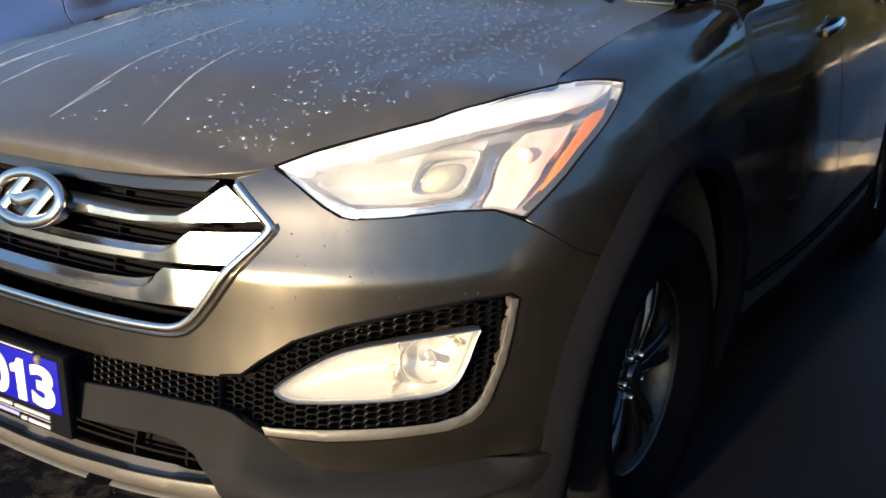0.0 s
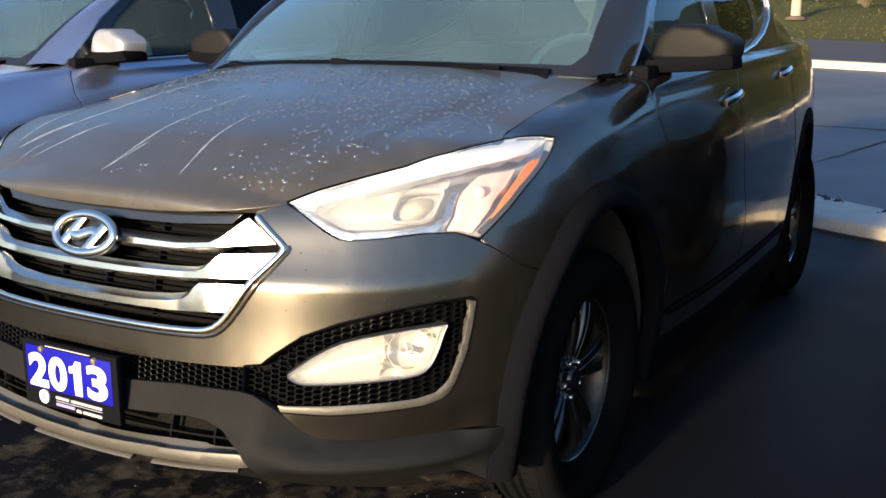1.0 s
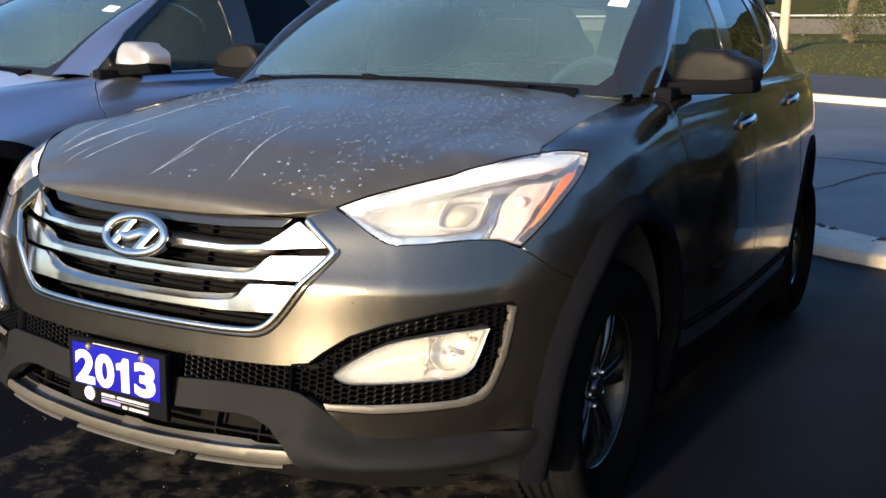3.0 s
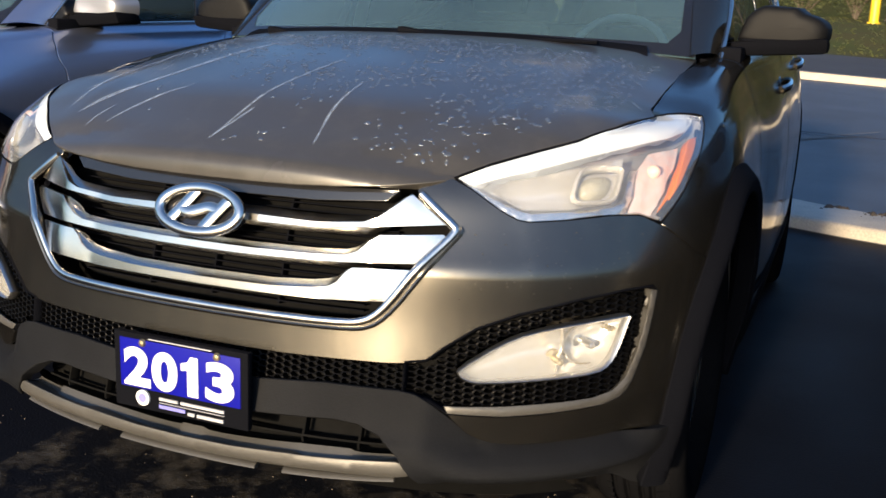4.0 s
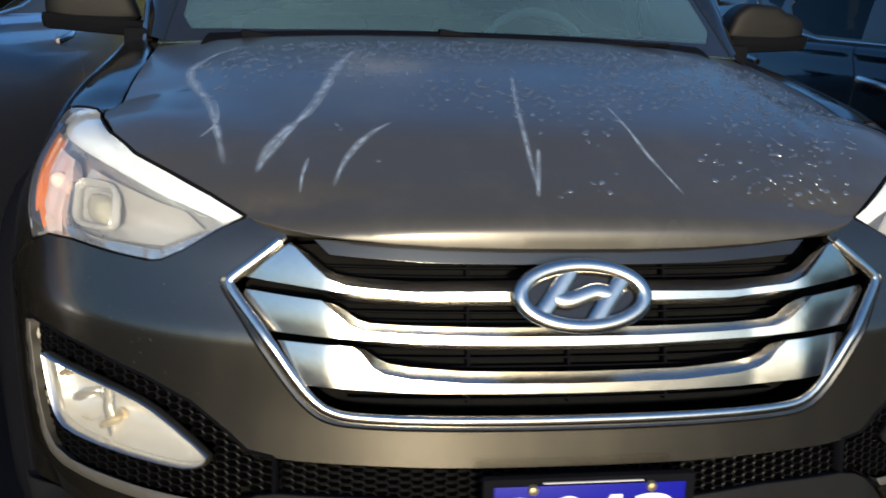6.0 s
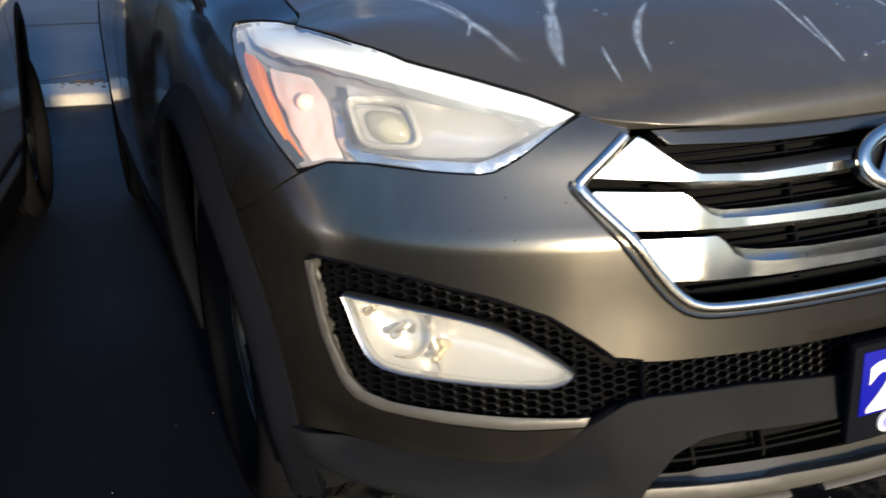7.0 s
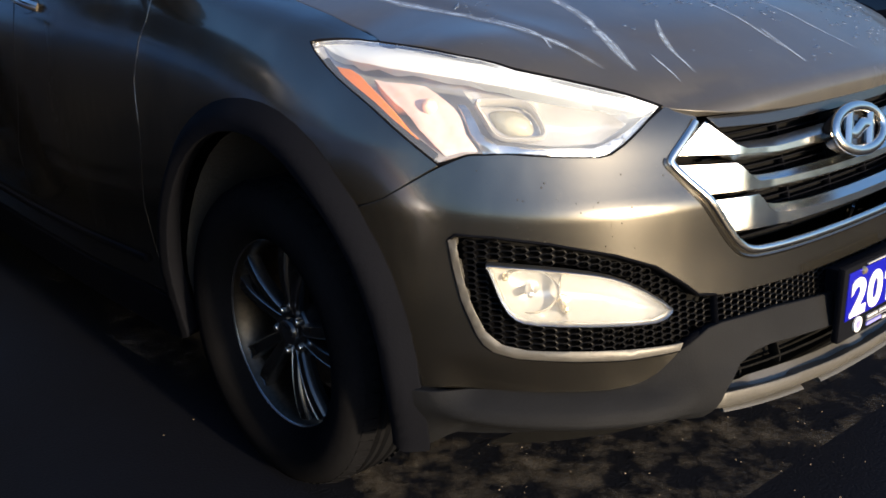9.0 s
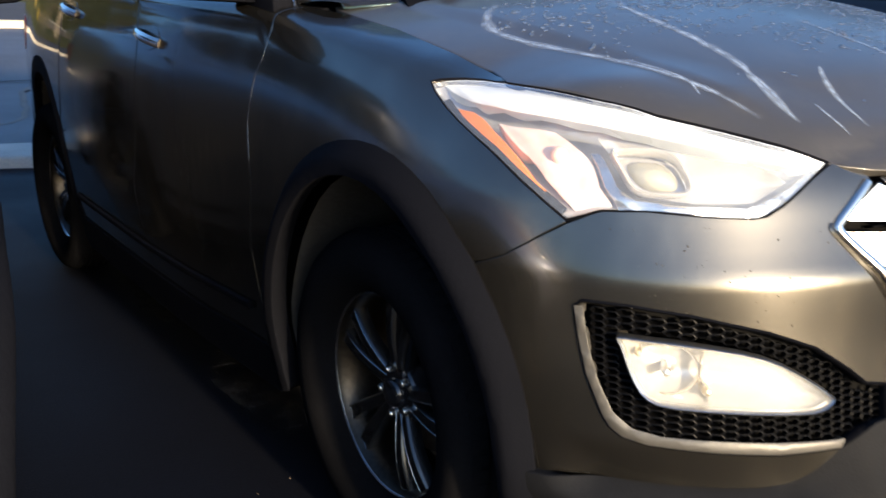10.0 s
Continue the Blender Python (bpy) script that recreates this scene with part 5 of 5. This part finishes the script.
            cup = sheet(shell, [tuple(q) for q in flank(*[(y0 + 0.075 * math.cos(t), z0 + 0.032 * math.sin(t)) for t in np.linspace(0, 2 * math.pi, 22, endpoint=False)])], 0.02, lift=0.002, depth=0.006)
            part("cup", mirrored(cup) if flipped else cup, bronze_paint, ob)
    # door mirrors
    for flip in (False, True):
        side = mirrored if flip else (lambda d: d)
        shell_m = mirror_cap()
        ob = part("door_mirror", side(shell_m), mirror_paint, car, "matte bronze-grey door mirror with a black underside")
        ob.matrix_basis = pose(0.020 if not flip else -0.020, -0.055, 0.018)
        core = np.array((0.930, 0.66, 1.222))
        low = core + (shell_m[0] - core) * 1.018
        low[:, 2] = np.minimum(low[:, 2], 1.190 - 0.06 * np.maximum(low[:, 0] - 0.95, 0))
        part("lower_case", side((low, shell_m[1], None)), black_plastic, ob)
        part("mirror_foot", side(mesh_data(block((0.79, 0.598, 1.146), (1.058, 0.715, 1.190), 0.016, lambda c: (c[0], c[1] + (0.02 if c[2] < 1.16 else 0), c[2] - (0.010 if c[0] < 0.9 else -0.008))))), black_plastic, ob)
        part("mirror_base", side(mesh_data(block((0.775, 0.52, 1.105), (0.835, 0.74, 1.165), 0.012))), black_plastic, ob)
        part("mirror_glass", side(mesh_data(block((0.855, 0.714, 1.190), (1.020, 0.7195, 1.248), 0.002))), chrome, ob)
    # cabin
    part("dashboard", block((-0.68, 0.42, 0.86), (0.68, 0.98, 1.10), 0.05), cabin_plastic, car)
    a = np.linspace(0, 2 * np.pi, 36, endpoint=False)
    rim = np.array([(0.37 + 0.185 * math.cos(t), 1.02 + 0.07 * math.sin(t), 1.09 + 0.172 * math.sin(t)) for t in a])
    wheel = part("steering_wheel", tube(rim, np.tile((0, -0.9, 0.4), (36, 1)), 0.015, 0.015, 10, True), wheel_leather, car)
    part("wheel_boss", block((0.29, 0.99, 1.02), (0.45, 1.03, 1.14), 0.03), cabin_plastic, wheel)
    for x in (-0.37, 0.37):
        part("front_seat", block((x - 0.25, 1.55, 0.70), (x + 0.25, 1.72, 1.24), 0.07, lambda c: (c[0], c[1] + (c[2] - 0.7) * 0.35, c[2])), cabin_cloth, car)
        part("headrest", block((x - 0.13, 1.80, 1.27), (x + 0.13, 1.90, 1.45), 0.05), cabin_cloth, car)
    part("rear_bench", block((-0.62, 2.45, 0.70), (0.62, 2.62, 1.25), 0.07, lambda c: (c[0], c[1] + (c[2] - 0.7) * 0.3, c[2])), cabin_cloth, car)
    part("inner_mirror", block((-0.12, 0.86, 1.44), (0.12, 0.89, 1.50), 0.012), black_plastic, car)
    pair("centre_pillar", tube(np.array([window_side(1.31, q) - np.array([0.03, 0, 0]) for q in np.linspace(0, 1, 8)]), np.tile((1, 0, 0), (8, 1)), 0.05, 0.015, 8), pillar_trim, car)
    part("headliner", block((-0.60, 1.10, 1.565), (0.60, 3.0, 1.585), 0.005), cabin_cloth, car)


def mesh_data(bm):
    """Vertices and faces of a bmesh, which is used up."""
    bm.verts.index_update()
    out = np.array([tuple(v.co) for v in bm.verts]), [tuple(v.index for v in f.verts) for f in bm.faces], None
    bm.free()
    return out


def mirror_cap():
    """The rounded housing of a door mirror, thick towards its root."""
    rows, faces = [], []
    count, rings = 36, 16
    for i in range(rings + 1):
        q = i / rings
        d = math.sin(q * math.pi / 2)
        y = 0.718 - 0.112 * math.sin(q * math.pi / 2) ** 0.8
        size = (1 - q ** 5) ** 0.45 if q < 1 else 0.004
        for k in range(count):
            t = 2 * math.pi * k / count
            c, s = math.cos(t), math.sin(t)
            x = 0.125 * size * math.copysign(abs(c) ** 0.62, c)
            z = 0.061 * size * math.copysign(abs(s) ** 0.62, s) * (1.0 - 0.22 * c * (s > 0))
            x += 0.050 * max(0.0, -c) * max(0.0, s + 0.3) * size
            rows.append((0.935 + x + 0.03 * q * -0.6, y, 1.222 + z - 0.012 * (c > 0.3) * (s > 0)))
    for i in range(rings):
        faces += [(i * count + k, i * count + (k + 1) % count, (i + 1) * count + (k + 1) % count, (i + 1) * count + k) for k in range(count)]
    faces.append(tuple(range(count)))
    faces.append(tuple(rings * count + k for k in range(count)))
    return np.array(rows), faces, None


def build_car():
    car = new("car")
    build_body(car)
    build_front(car)
    for side in (1, -1):
        for y0 in (0.0, 2.70):
            build_wheel(car, side, y0)
    return car


def repaint(car, old, fresh):
    """Gives a copy of the car another paint."""
    for ob in car.children_recursive:
        if ob.type == "MESH" and ob.data.materials and ob.data.materials[0] == old:
            ob.material_slots[0].link = "OBJECT"
            ob.material_slots[0].material = fresh


suv = tagged(build_car(), "bronze-grey SUV with wet dusty paint and chrome grille", "car", "parked cars")
slate_suv = tagged(copy_thing(suv, pose(-2.53, 0.12, 0, 0, 0, -8.7)), "slate-blue SUV parked beside the bronze one", "car", "parked cars")
black_suv = tagged(copy_thing(suv, pose(2.63, 0.0, 0, 0, 0, 5)), "black SUV parked on the other side", "car", "parked cars")
far_suv = tagged(copy_thing(suv, pose(-5.2, 0.5, 0, 0, 0, -12)), "dark SUV at the end of the row", "car", "parked cars")
bank_suv = tagged(copy_thing(suv, pose(-10.6, 54.0, float(bank_height(np.array(-12.0), np.array(54.0))), 0, 0, 90)), "black SUV parked behind a low fence on the bank", "car", "parked cars")
for neighbour, sheen, top, cap in ((slate_suv, slate_paint, dusty_slate, mirror_silver), (black_suv, black_paint, dusty_black, black_plastic), (far_suv, black_paint, dusty_black, black_plastic), (bank_suv, black_paint, dusty_black, black_plastic)):
    repaint(neighbour, bronze_paint, sheen)
    repaint(neighbour, dusty_bronze, top)
    repaint(neighbour, mirror_paint, cap)
# lamp insides blacked out so the bronze door mirrors no bright spot
for glint in (lamp_white, lamp_guide, lamp_grey, pink_lens):
    repaint(black_suv, glint, darkened_lamp)
build_plate(suv)


# ---- what lies on the bonnet and under the car ----
def run_off(line, width):
    """A dried streak on the bonnet: a thin film with uneven edges."""
    p = spread_points(soft(line, 2), 0.012)
    d = np.gradient(p, axis=0)
    n = np.stack([-d[:, 1], d[:, 0]], -1) / np.linalg.norm(d, axis=1, keepdims=True)
    t = np.linspace(0, 1, len(p))
    w = width * (0.55 + 0.45 * np.sin(np.pi * np.clip(t * 1.1, 0, 1))) * np.array([0.8 + 0.4 * noise.noise((q[0] * 30, q[1] * 30, 0)) for q in p])
    side = np.array([0.5, 0.25, 0.0, -0.25, -0.5])
    rows = (p[:, None] + n[:, None] * w[:, None, None] * side[None, :, None]).reshape(-1, 2)
    nor = normals_of(hood, rows)
    pos = hood(rows[:, 0], rows[:, 1]) + nor * 0.0012
    fade = ((1 - 2 * np.abs(side))[None, :] * np.clip(np.minimum(t, 1 - t) / 0.12, 0, 1)[:, None]).reshape(-1)
    return (pos, [(5 * i + j, 5 * i + j + 1, 5 * i + j + 6, 5 * i + j + 5) for i in range(len(p) - 1) for j in range(4)], nor), fade


for line, width in (([(-0.500, 0.935), (-0.580, 0.850), (-0.641, 0.728), (-0.612, 0.576), (-0.575, 0.454), (-0.556, 0.334), (-0.545, 0.26), (-0.530, 0.17)], 0.036),
                    ([(-0.280, 0.880), (-0.340, 0.66), (-0.362, 0.520), (-0.395, 0.380), (-0.440, 0.290), (-0.470, 0.210), (-0.478, 0.150)], 0.036),
                    ([(-0.410, 0.350), (-0.440, 0.260), (-0.468, 0.190), (-0.478, 0.160)], 0.018),
                    ([(-0.257, 0.334), (-0.305, 0.278), (-0.340, 0.210), (-0.360, 0.130)], 0.020),
                    ([(0.006, 0.615), (-0.017, 0.468), (-0.032, 0.349), (-0.040, 0.240), (-0.046, 0.130)], 0.018),
                    ([(-0.022, 0.239), (-0.036, 0.170), (-0.050, 0.100)], 0.014),
                    ([(0.147, 0.440), (0.153, 0.335), (0.160, 0.245), (0.178, 0.165), (0.190, 0.110)], 0.013),
                    ([(-0.575, 0.250), (-0.545, 0.321), (-0.562, 0.459)], 0.010),
                    ([(-0.397, 0.208), (-0.408, 0.160), (-0.412, 0.115)], 0.009),
                    ([(0.700, 0.520), (0.722, 0.470), (0.742, 0.420)], 0.007), ([(0.680, 0.400), (0.690, 0.360), (0.700, 0.330)], 0.006)):
    data, fade = run_off(line, width)
    streak = part("water_streak", data, film)
    streak.data.attributes.new("film", "FLOAT", "POINT").data.foreach_set("value", fade)
    tagged(streak, "pale dried run-off streak on the bonnet, tinted with reflected sky", "stain", "streaks on the bonnet", "stuff")

rng = random.Random(4)


def bead(skin, x, w, size):
    """One flat drop on a skin, drawn out a little."""
    stretch, turn = rng.uniform(0.9, 1.5), rng.uniform(-0.5, 0.5)
    c = skin(x, w)
    n = normals_of(skin, np.array([(x, w)]))[0]
    e1 = np.cross(n, (0.02, 1, 0.03))
    e1 /= np.linalg.norm(e1)
    e1, e2 = -e1 * math.cos(turn) + np.cross(n, e1) * math.sin(turn), np.cross(n, e1)
    ring = []
    for r, h in ((1.0, 0.0), (0.85, 0.38), (0.5, 0.62)):
        ring += [c + size * (r * stretch * math.cos(a) * e1 + r * math.sin(a) * e2) + n * (size * h * 0.75) for a in np.linspace(0, 2 * math.pi, 8, endpoint=False)]
    ring.append(c + n * size * 0.52)
    return np.array(ring), [(i * 8 + k, i * 8 + (k + 1) % 8, (i + 1) * 8 + (k + 1) % 8, (i + 1) * 8 + k) for i in (0, 1) for k in range(8)] + [(16 + k, 16 + (k + 1) % 8, 24) for k in range(8)], None


drops = []
while len(drops) < 2300:
    x, w = rng.uniform(-0.62, 0.70), rng.uniform(0.10, 1.02)
    if w > 0.93 - 0.5 * (abs(x) / 0.75) ** 2 * 0.2 + 0.05 or abs(x) > 0.42 + 0.33 * min(1, w / 0.45):
        continue
    if noise.noise((x * 5, w * 5, 3)) + 0.75 * x + 1.5 * (w - 0.52) < rng.uniform(-0.35, 0.35):
        continue
    drops.append(bead(hood, x, w, rng.choice((0.0022, 0.0028, 0.0034, 0.0040, 0.0048, 0.0058))))
specks = []
while len(specks) < 150:
    x, w = rng.uniform(-0.84, 0.84), rng.uniform(0.62, 0.86)
    if abs(x) < 0.50 or noise.noise((x * 7, w * 7, 5)) < rng.uniform(-0.4, 0.4) or w > 0.86 - 0.1 * (0.8 - abs(x)) or w < 0.64 + 0.22 * (abs(x) - 0.50):
        continue
    specks.append(bead(shell, x, w, rng.choice((0.0006, 0.0008, 0.0010, 0.0014))))
tagged(part("dirt_specks", joined(specks), speck_dirt), "small dark dirt specks on the front bumper", "dirt", "", "stuff")
tagged(part("water_drops", joined(drops), water), "small water drops scattered over the bonnet", "drops", "", "stuff")


def flat_patch(u, v):
    u, v = np.broadcast_arrays(np.asarray(u, float), np.asarray(v, float))
    return np.stack([u, v, 0 * u + 0.005], -1)


for loop in ([(-0.85, -0.80), (0.85, -0.80), (0.88, -0.3), (0.60, 0.2), (-0.60, 0.2), (-0.88, -0.3)], [(-0.82, 0.62), (-0.45, 0.7), (-0.42, 2.1), (-0.72, 2.3), (-0.80, 1.9), (-0.70, 1.5), (-0.84, 1.1)], [(0.80, 0.9), (0.70, 2.3), (0.42, 2.1), (0.45, 0.7)]):
    tagged(part("dry_ground", sheet(flat_patch, loop, 0.4, depth=0), dry_grit), "ragged dry dusty asphalt under the car", "ground", "", "structure")
stones = []
for _ in range(900):
    x, y = rng.gauss(0, 0.7), rng.uniform(-1.5, 0.4)
    if abs(x) > 1.6 or noise.noise((x * 3, y * 3, 7)) < rng.uniform(-0.3, 0.5):
        continue
    r = rng.uniform(0.001, 0.003)
    p = np.array([(1, 0, 0), (-0.5, 0.87, 0), (-0.5, -0.87, 0), (0.1, 0.1, 0.9)]) * r
    t = rng.uniform(0, 6.3)
    p = p @ np.array([(math.cos(t), math.sin(t), 0), (-math.sin(t), math.cos(t), 0), (0, 0, 1)]) + np.array([x, y, 0.004])
    stones.append((p, [(0, 1, 3), (1, 2, 3), (2, 0, 3)], None))
tagged(part("grit", joined(stones), grit), "scattered pale grit on the asphalt", "grit", "", "stuff")


# ---- beyond the road ----
def foot(x, y):
    return float(bank_height(np.array(x), np.array(y)))


pole = np.array([(0.17 - 0.004 * k, 0.55 * k - 0.3) for k in range(16)])
post = tagged(part("utility_pole", lathe([(r * (1 + 0.02 * math.sin(3 * h)), h) for r, h in pole], 20, "z"), bark, None, "", pose(-5.65, 34.0, foot(-5.65, 34.0))),
              "pale weathered wooden utility pole on the bank", "pole")
part("ground_collar", lathe([(0.36, 0.0), (0.30, 0.10), (0.17, 0.14)], 20, "z"), trunk_bark, post)


def bollard(x, y):
    top = new("bollard")
    top.matrix_basis = pose(x, y, foot(x, y))
    part("post", lathe([(0.17, -0.2), (0.17, 0.95), (0.15, 1.03), (0.08, 1.07), (0.001, 1.08)], 24, "z"), yellow, top)
    part("flange", lathe([(0.24, -0.05), (0.24, 0.04), (0.17, 0.06)], 24, "z"), yellow, top)
    return tagged(top, "bright yellow round bollard on the grass", "bollard", "bollards")


bollard(1.13, 40.0)
bollard(-2.65, 40.0)


def shrub(x, y, size, seed):
    """A shrub of limbs and many small leaves, loose and uneven."""
    r = random.Random(seed)
    top = new("shrub")
    top.matrix_basis = pose(x, y, foot(x, y) - 0.05)
    leaves = []
    for _ in range(9):
        a, lean = r.uniform(0, 6.28), r.uniform(0.2, 0.8)
        tip = Vector((math.cos(a) * lean * size, math.sin(a) * lean * size, size * r.uniform(0.7, 1.3)))
        path = np.array([tuple(tip * q + Vector((0, 0, 0.15 * size * math.sin(q * 3)))) for q in np.linspace(0, 1, 6)])
        part("limb", tube(path, np.tile((1, 0.2, 0.1), (6, 1)), 0.03 * size, 0.03 * size, 6, taper=np.linspace(1, 0.2, 6)), trunk_bark, top)
        for _ in range(170):
            q = r.uniform(0.3, 1.05)
            c = np.array(tuple(tip * q)) + np.array([r.gauss(0, 0.22), r.gauss(0, 0.22), r.gauss(0, 0.18)]) * size
            w = size * r.uniform(0.025, 0.055)
            u, v = np.array([r.gauss(0, 1), r.gauss(0, 1), r.gauss(0, 0.6)]), np.array([r.gauss(0, 1), r.gauss(0, 1), r.gauss(0, 0.6)])
            u, v = u / np.linalg.norm(u) * w, v / np.linalg.norm(v) * w * 0.6
            leaves.append((np.array([c - u, c + v * 0.8, c + u, c - v * 0.8]), [(0, 1, 2, 3)], None))
    part("crown", joined(leaves), leaf, top)["kind"] = "stuff"
    return tagged(top, "loose olive-green shrub on the bank", "shrub", "shrubs on the bank")


for n, (x, y, size) in enumerate(((-4.6, 42.0, 1.3), (-3.2, 43.0, 1.5), (-1.6, 42.5, 1.4), (0.4, 44.0, 1.6), (2.6, 44.0, 1.5), (5.0, 46.0, 1.7), (-9.5, 45.0, 1.2))):
    shrub(x, y, size, n)


def tree(x, y, size, seed):
    r = random.Random(seed)
    top = new("tree")
    top.matrix_basis = pose(x, y, foot(x, max(y, 29.5)) - 0.1 if y > 29 else 0)
    bole = np.array([(0.1 * size * math.sin(h), 0.06 * size * math.cos(1.7 * h), h * size) for h in np.linspace(0, 3, 9)])
    part("trunk", tube(bole, np.tile((1, 0.1, 0), (9, 1)), 0.11 * size, 0.11 * size, 10, taper=np.linspace(1.2, 0.35, 9)), trunk_bark, top)
    leaves = []
    for _ in range(14):
        a, base = r.uniform(0, 6.28), Vector(bole[r.randrange(3, 9)])
        tip = base + Vector((math.cos(a) * r.uniform(0.5, 1.4), math.sin(a) * r.uniform(0.5, 1.4), r.uniform(0.3, 1.3))) * size
        part("limb", tube(np.array([tuple(base.lerp(tip, q)) for q in np.linspace(0, 1, 5)]), np.tile((0.1, 0.2, 1), (5, 1)), 0.03 * size, 0.03 * size, 6, taper=np.linspace(1, 0.2, 5)), trunk_bark, top)
        for _ in range(130):
            c = np.array(base.lerp(tip, r.uniform(0.4, 1.1))) + np.array([r.gauss(0, 0.28), r.gauss(0, 0.28), r.gauss(0, 0.24)]) * size
            w = size * r.uniform(0.04, 0.09)
            u, v = np.array([r.gauss(0, 1) for _ in range(3)]), np.array([r.gauss(0, 1) for _ in range(3)])
            u, v = u / np.linalg.norm(u) * w, v / np.linalg.norm(v) * w * 0.6
            leaves.append((np.array([c - u, c + v * 0.8, c + u, c - v * 0.8]), [(0, 1, 2, 3)], None))
    part("crown", joined(leaves), leaf, top)["kind"] = "stuff"
    return tagged(top, "autumn tree with thin olive foliage", "tree", "far trees")


for n, (x, y, size) in enumerate(((-16, 60, 2.6), (-8, 64, 2.8), (2, 62, 2.6), (11, 66, 3.0), (22, 60, 2.7))):
    tree(x, y, size, 40 + n)

# low dark board fence with a rail behind the pole
fence = new("board_fence")
fence.matrix_basis = pose(-22, 50, foot(-12, 50))
board = mesh_of("board", block((0, -0.02, -0.1), (1.96, 0.02, 0.62), 0.01), fence_grey)
picket = mesh_of("fence_post", block((-0.06, -0.06, -0.2), (0.06, 0.06, 0.80), 0.01), fence_grey)
for k in range(9):
    ob = new("board", board)
    ob.parent, ob.matrix_basis = fence, pose(2 * k + 0.02, 0, 0)
    ob = new("fence_post", picket)
    ob.parent, ob.matrix_basis = fence, pose(2 * k, 0.05, 0)
part("top_rail", tube(np.array([(q, 0.02, 0.78) for q in np.linspace(-0.1, 18, 12)]), np.tile((0, 0, 1), (12, 1)), 0.05, 0.05, 8), rail_metal, fence)
tagged(fence, "low dark board fence with a pale top rail", "fence")

# grass tufts on the bank
tufts = []
r = random.Random(9)
for _ in range(5000):
    x, y = r.uniform(-14, 9), 29.7 + 18 * r.random() ** 1.3
    z, h, a = foot(x, y), r.uniform(0.03, 0.075), r.uniform(0, 3.14)
    d = np.array([math.cos(a), math.sin(a), 0]) * 0.03
    lean = np.array([r.gauss(0, 0.04), r.gauss(0, 0.04), h])
    c = np.array([x, y, z])
    tufts.append((np.array([c - d, c + d, c + lean + d * 0.2]), [(0, 1, 2)], None))
tagged(part("grass", joined(tufts), blade), "short autumn grass", "grass", "", "stuff")

# dirt and broken asphalt along the near kerb
clods = []
r = random.Random(21)
walkway = spread_points(kerb_soft[::-1], 0.02)
walkway = walkway[(walkway[:, 0] > -7) & (walkway[:, 0] < 6)]
across = np.gradient(walkway, axis=0)
across = np.stack([-across[:, 1], across[:, 0]], -1) / np.linalg.norm(across, axis=1, keepdims=True)
while len(clods) < 700:
    k = r.randrange(len(walkway))
    if noise.noise((walkway[k][0] * 2.5, walkway[k][1] * 2.5, 11)) < r.uniform(-0.1, 0.5):
        continue
    c = walkway[k] + across[k] * (0.64 - abs(r.gauss(0, 0.12)))
    w, a0 = r.uniform(0.012, 0.045), r.uniform(0, 6.28)
    ring = [(c[0] + w * r.uniform(0.6, 1.2) * math.cos(a0 + k2 * 1.05), c[1] + w * r.uniform(0.6, 1.2) * math.sin(a0 + k2 * 1.05), 0.075) for k2 in range(6)]
    clods.append((np.array(ring + [(c[0], c[1], 0.086 + w * r.uniform(0.15, 0.5))]), [(k2, (k2 + 1) % 6, 6) for k2 in range(6)], None))
tagged(part("kerb_dirt", joined(clods), kerb_dirt), "dark crumbled dirt and asphalt on the kerb", "dirt", "", "stuff")

# crack lines in the road
for line in ([(-2.6, 6.2), (-0.9, 7.0), (0.0, 7.45), (0.2, 8.4), (0.38, 9.65), (1.4, 11.2)], [(-4.0, 11.2), (-0.83, 10.75), (0.25, 10.55), (3.0, 10.3)]):
    p = spread_points(soft(line, 2), 0.1)
    p = p + np.array([(0.05 * noise.noise((q[0] * 3, q[1] * 3, 1)), 0.05 * noise.noise((q[0] * 3, q[1] * 3, 5))) for q in p])
    tagged(part("crack_seal", tube(np.column_stack([p, 0.007 + swell_of(p[:, 0], p[:, 1])]), np.tile((0, 0, 1), (len(p), 1)), 0.03, 0.004, 6), path_asphalt if line[0][0] < -3 else crack_fill), "thin sealed crack in the road", "crack", "road cracks", "structure")

# hills and woods all round the horizon; unseen sides added to darken flank reflections
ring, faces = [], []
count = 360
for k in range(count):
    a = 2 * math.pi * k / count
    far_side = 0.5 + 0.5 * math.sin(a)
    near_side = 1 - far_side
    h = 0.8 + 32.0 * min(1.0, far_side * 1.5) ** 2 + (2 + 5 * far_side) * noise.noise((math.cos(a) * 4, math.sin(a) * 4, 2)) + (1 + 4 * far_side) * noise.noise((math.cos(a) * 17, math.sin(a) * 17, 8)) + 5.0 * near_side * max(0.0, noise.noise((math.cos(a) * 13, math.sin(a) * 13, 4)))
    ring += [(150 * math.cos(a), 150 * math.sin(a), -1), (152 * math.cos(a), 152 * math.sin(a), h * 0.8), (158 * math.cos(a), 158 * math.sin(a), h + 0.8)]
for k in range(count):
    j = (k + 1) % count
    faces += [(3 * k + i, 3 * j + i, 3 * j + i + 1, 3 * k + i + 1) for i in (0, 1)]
tagged(part("backdrop", (np.array(ring), faces, None), woods), "dark woods behind the road, with unseen sides added to dim reflections", "woods", "", "structure")
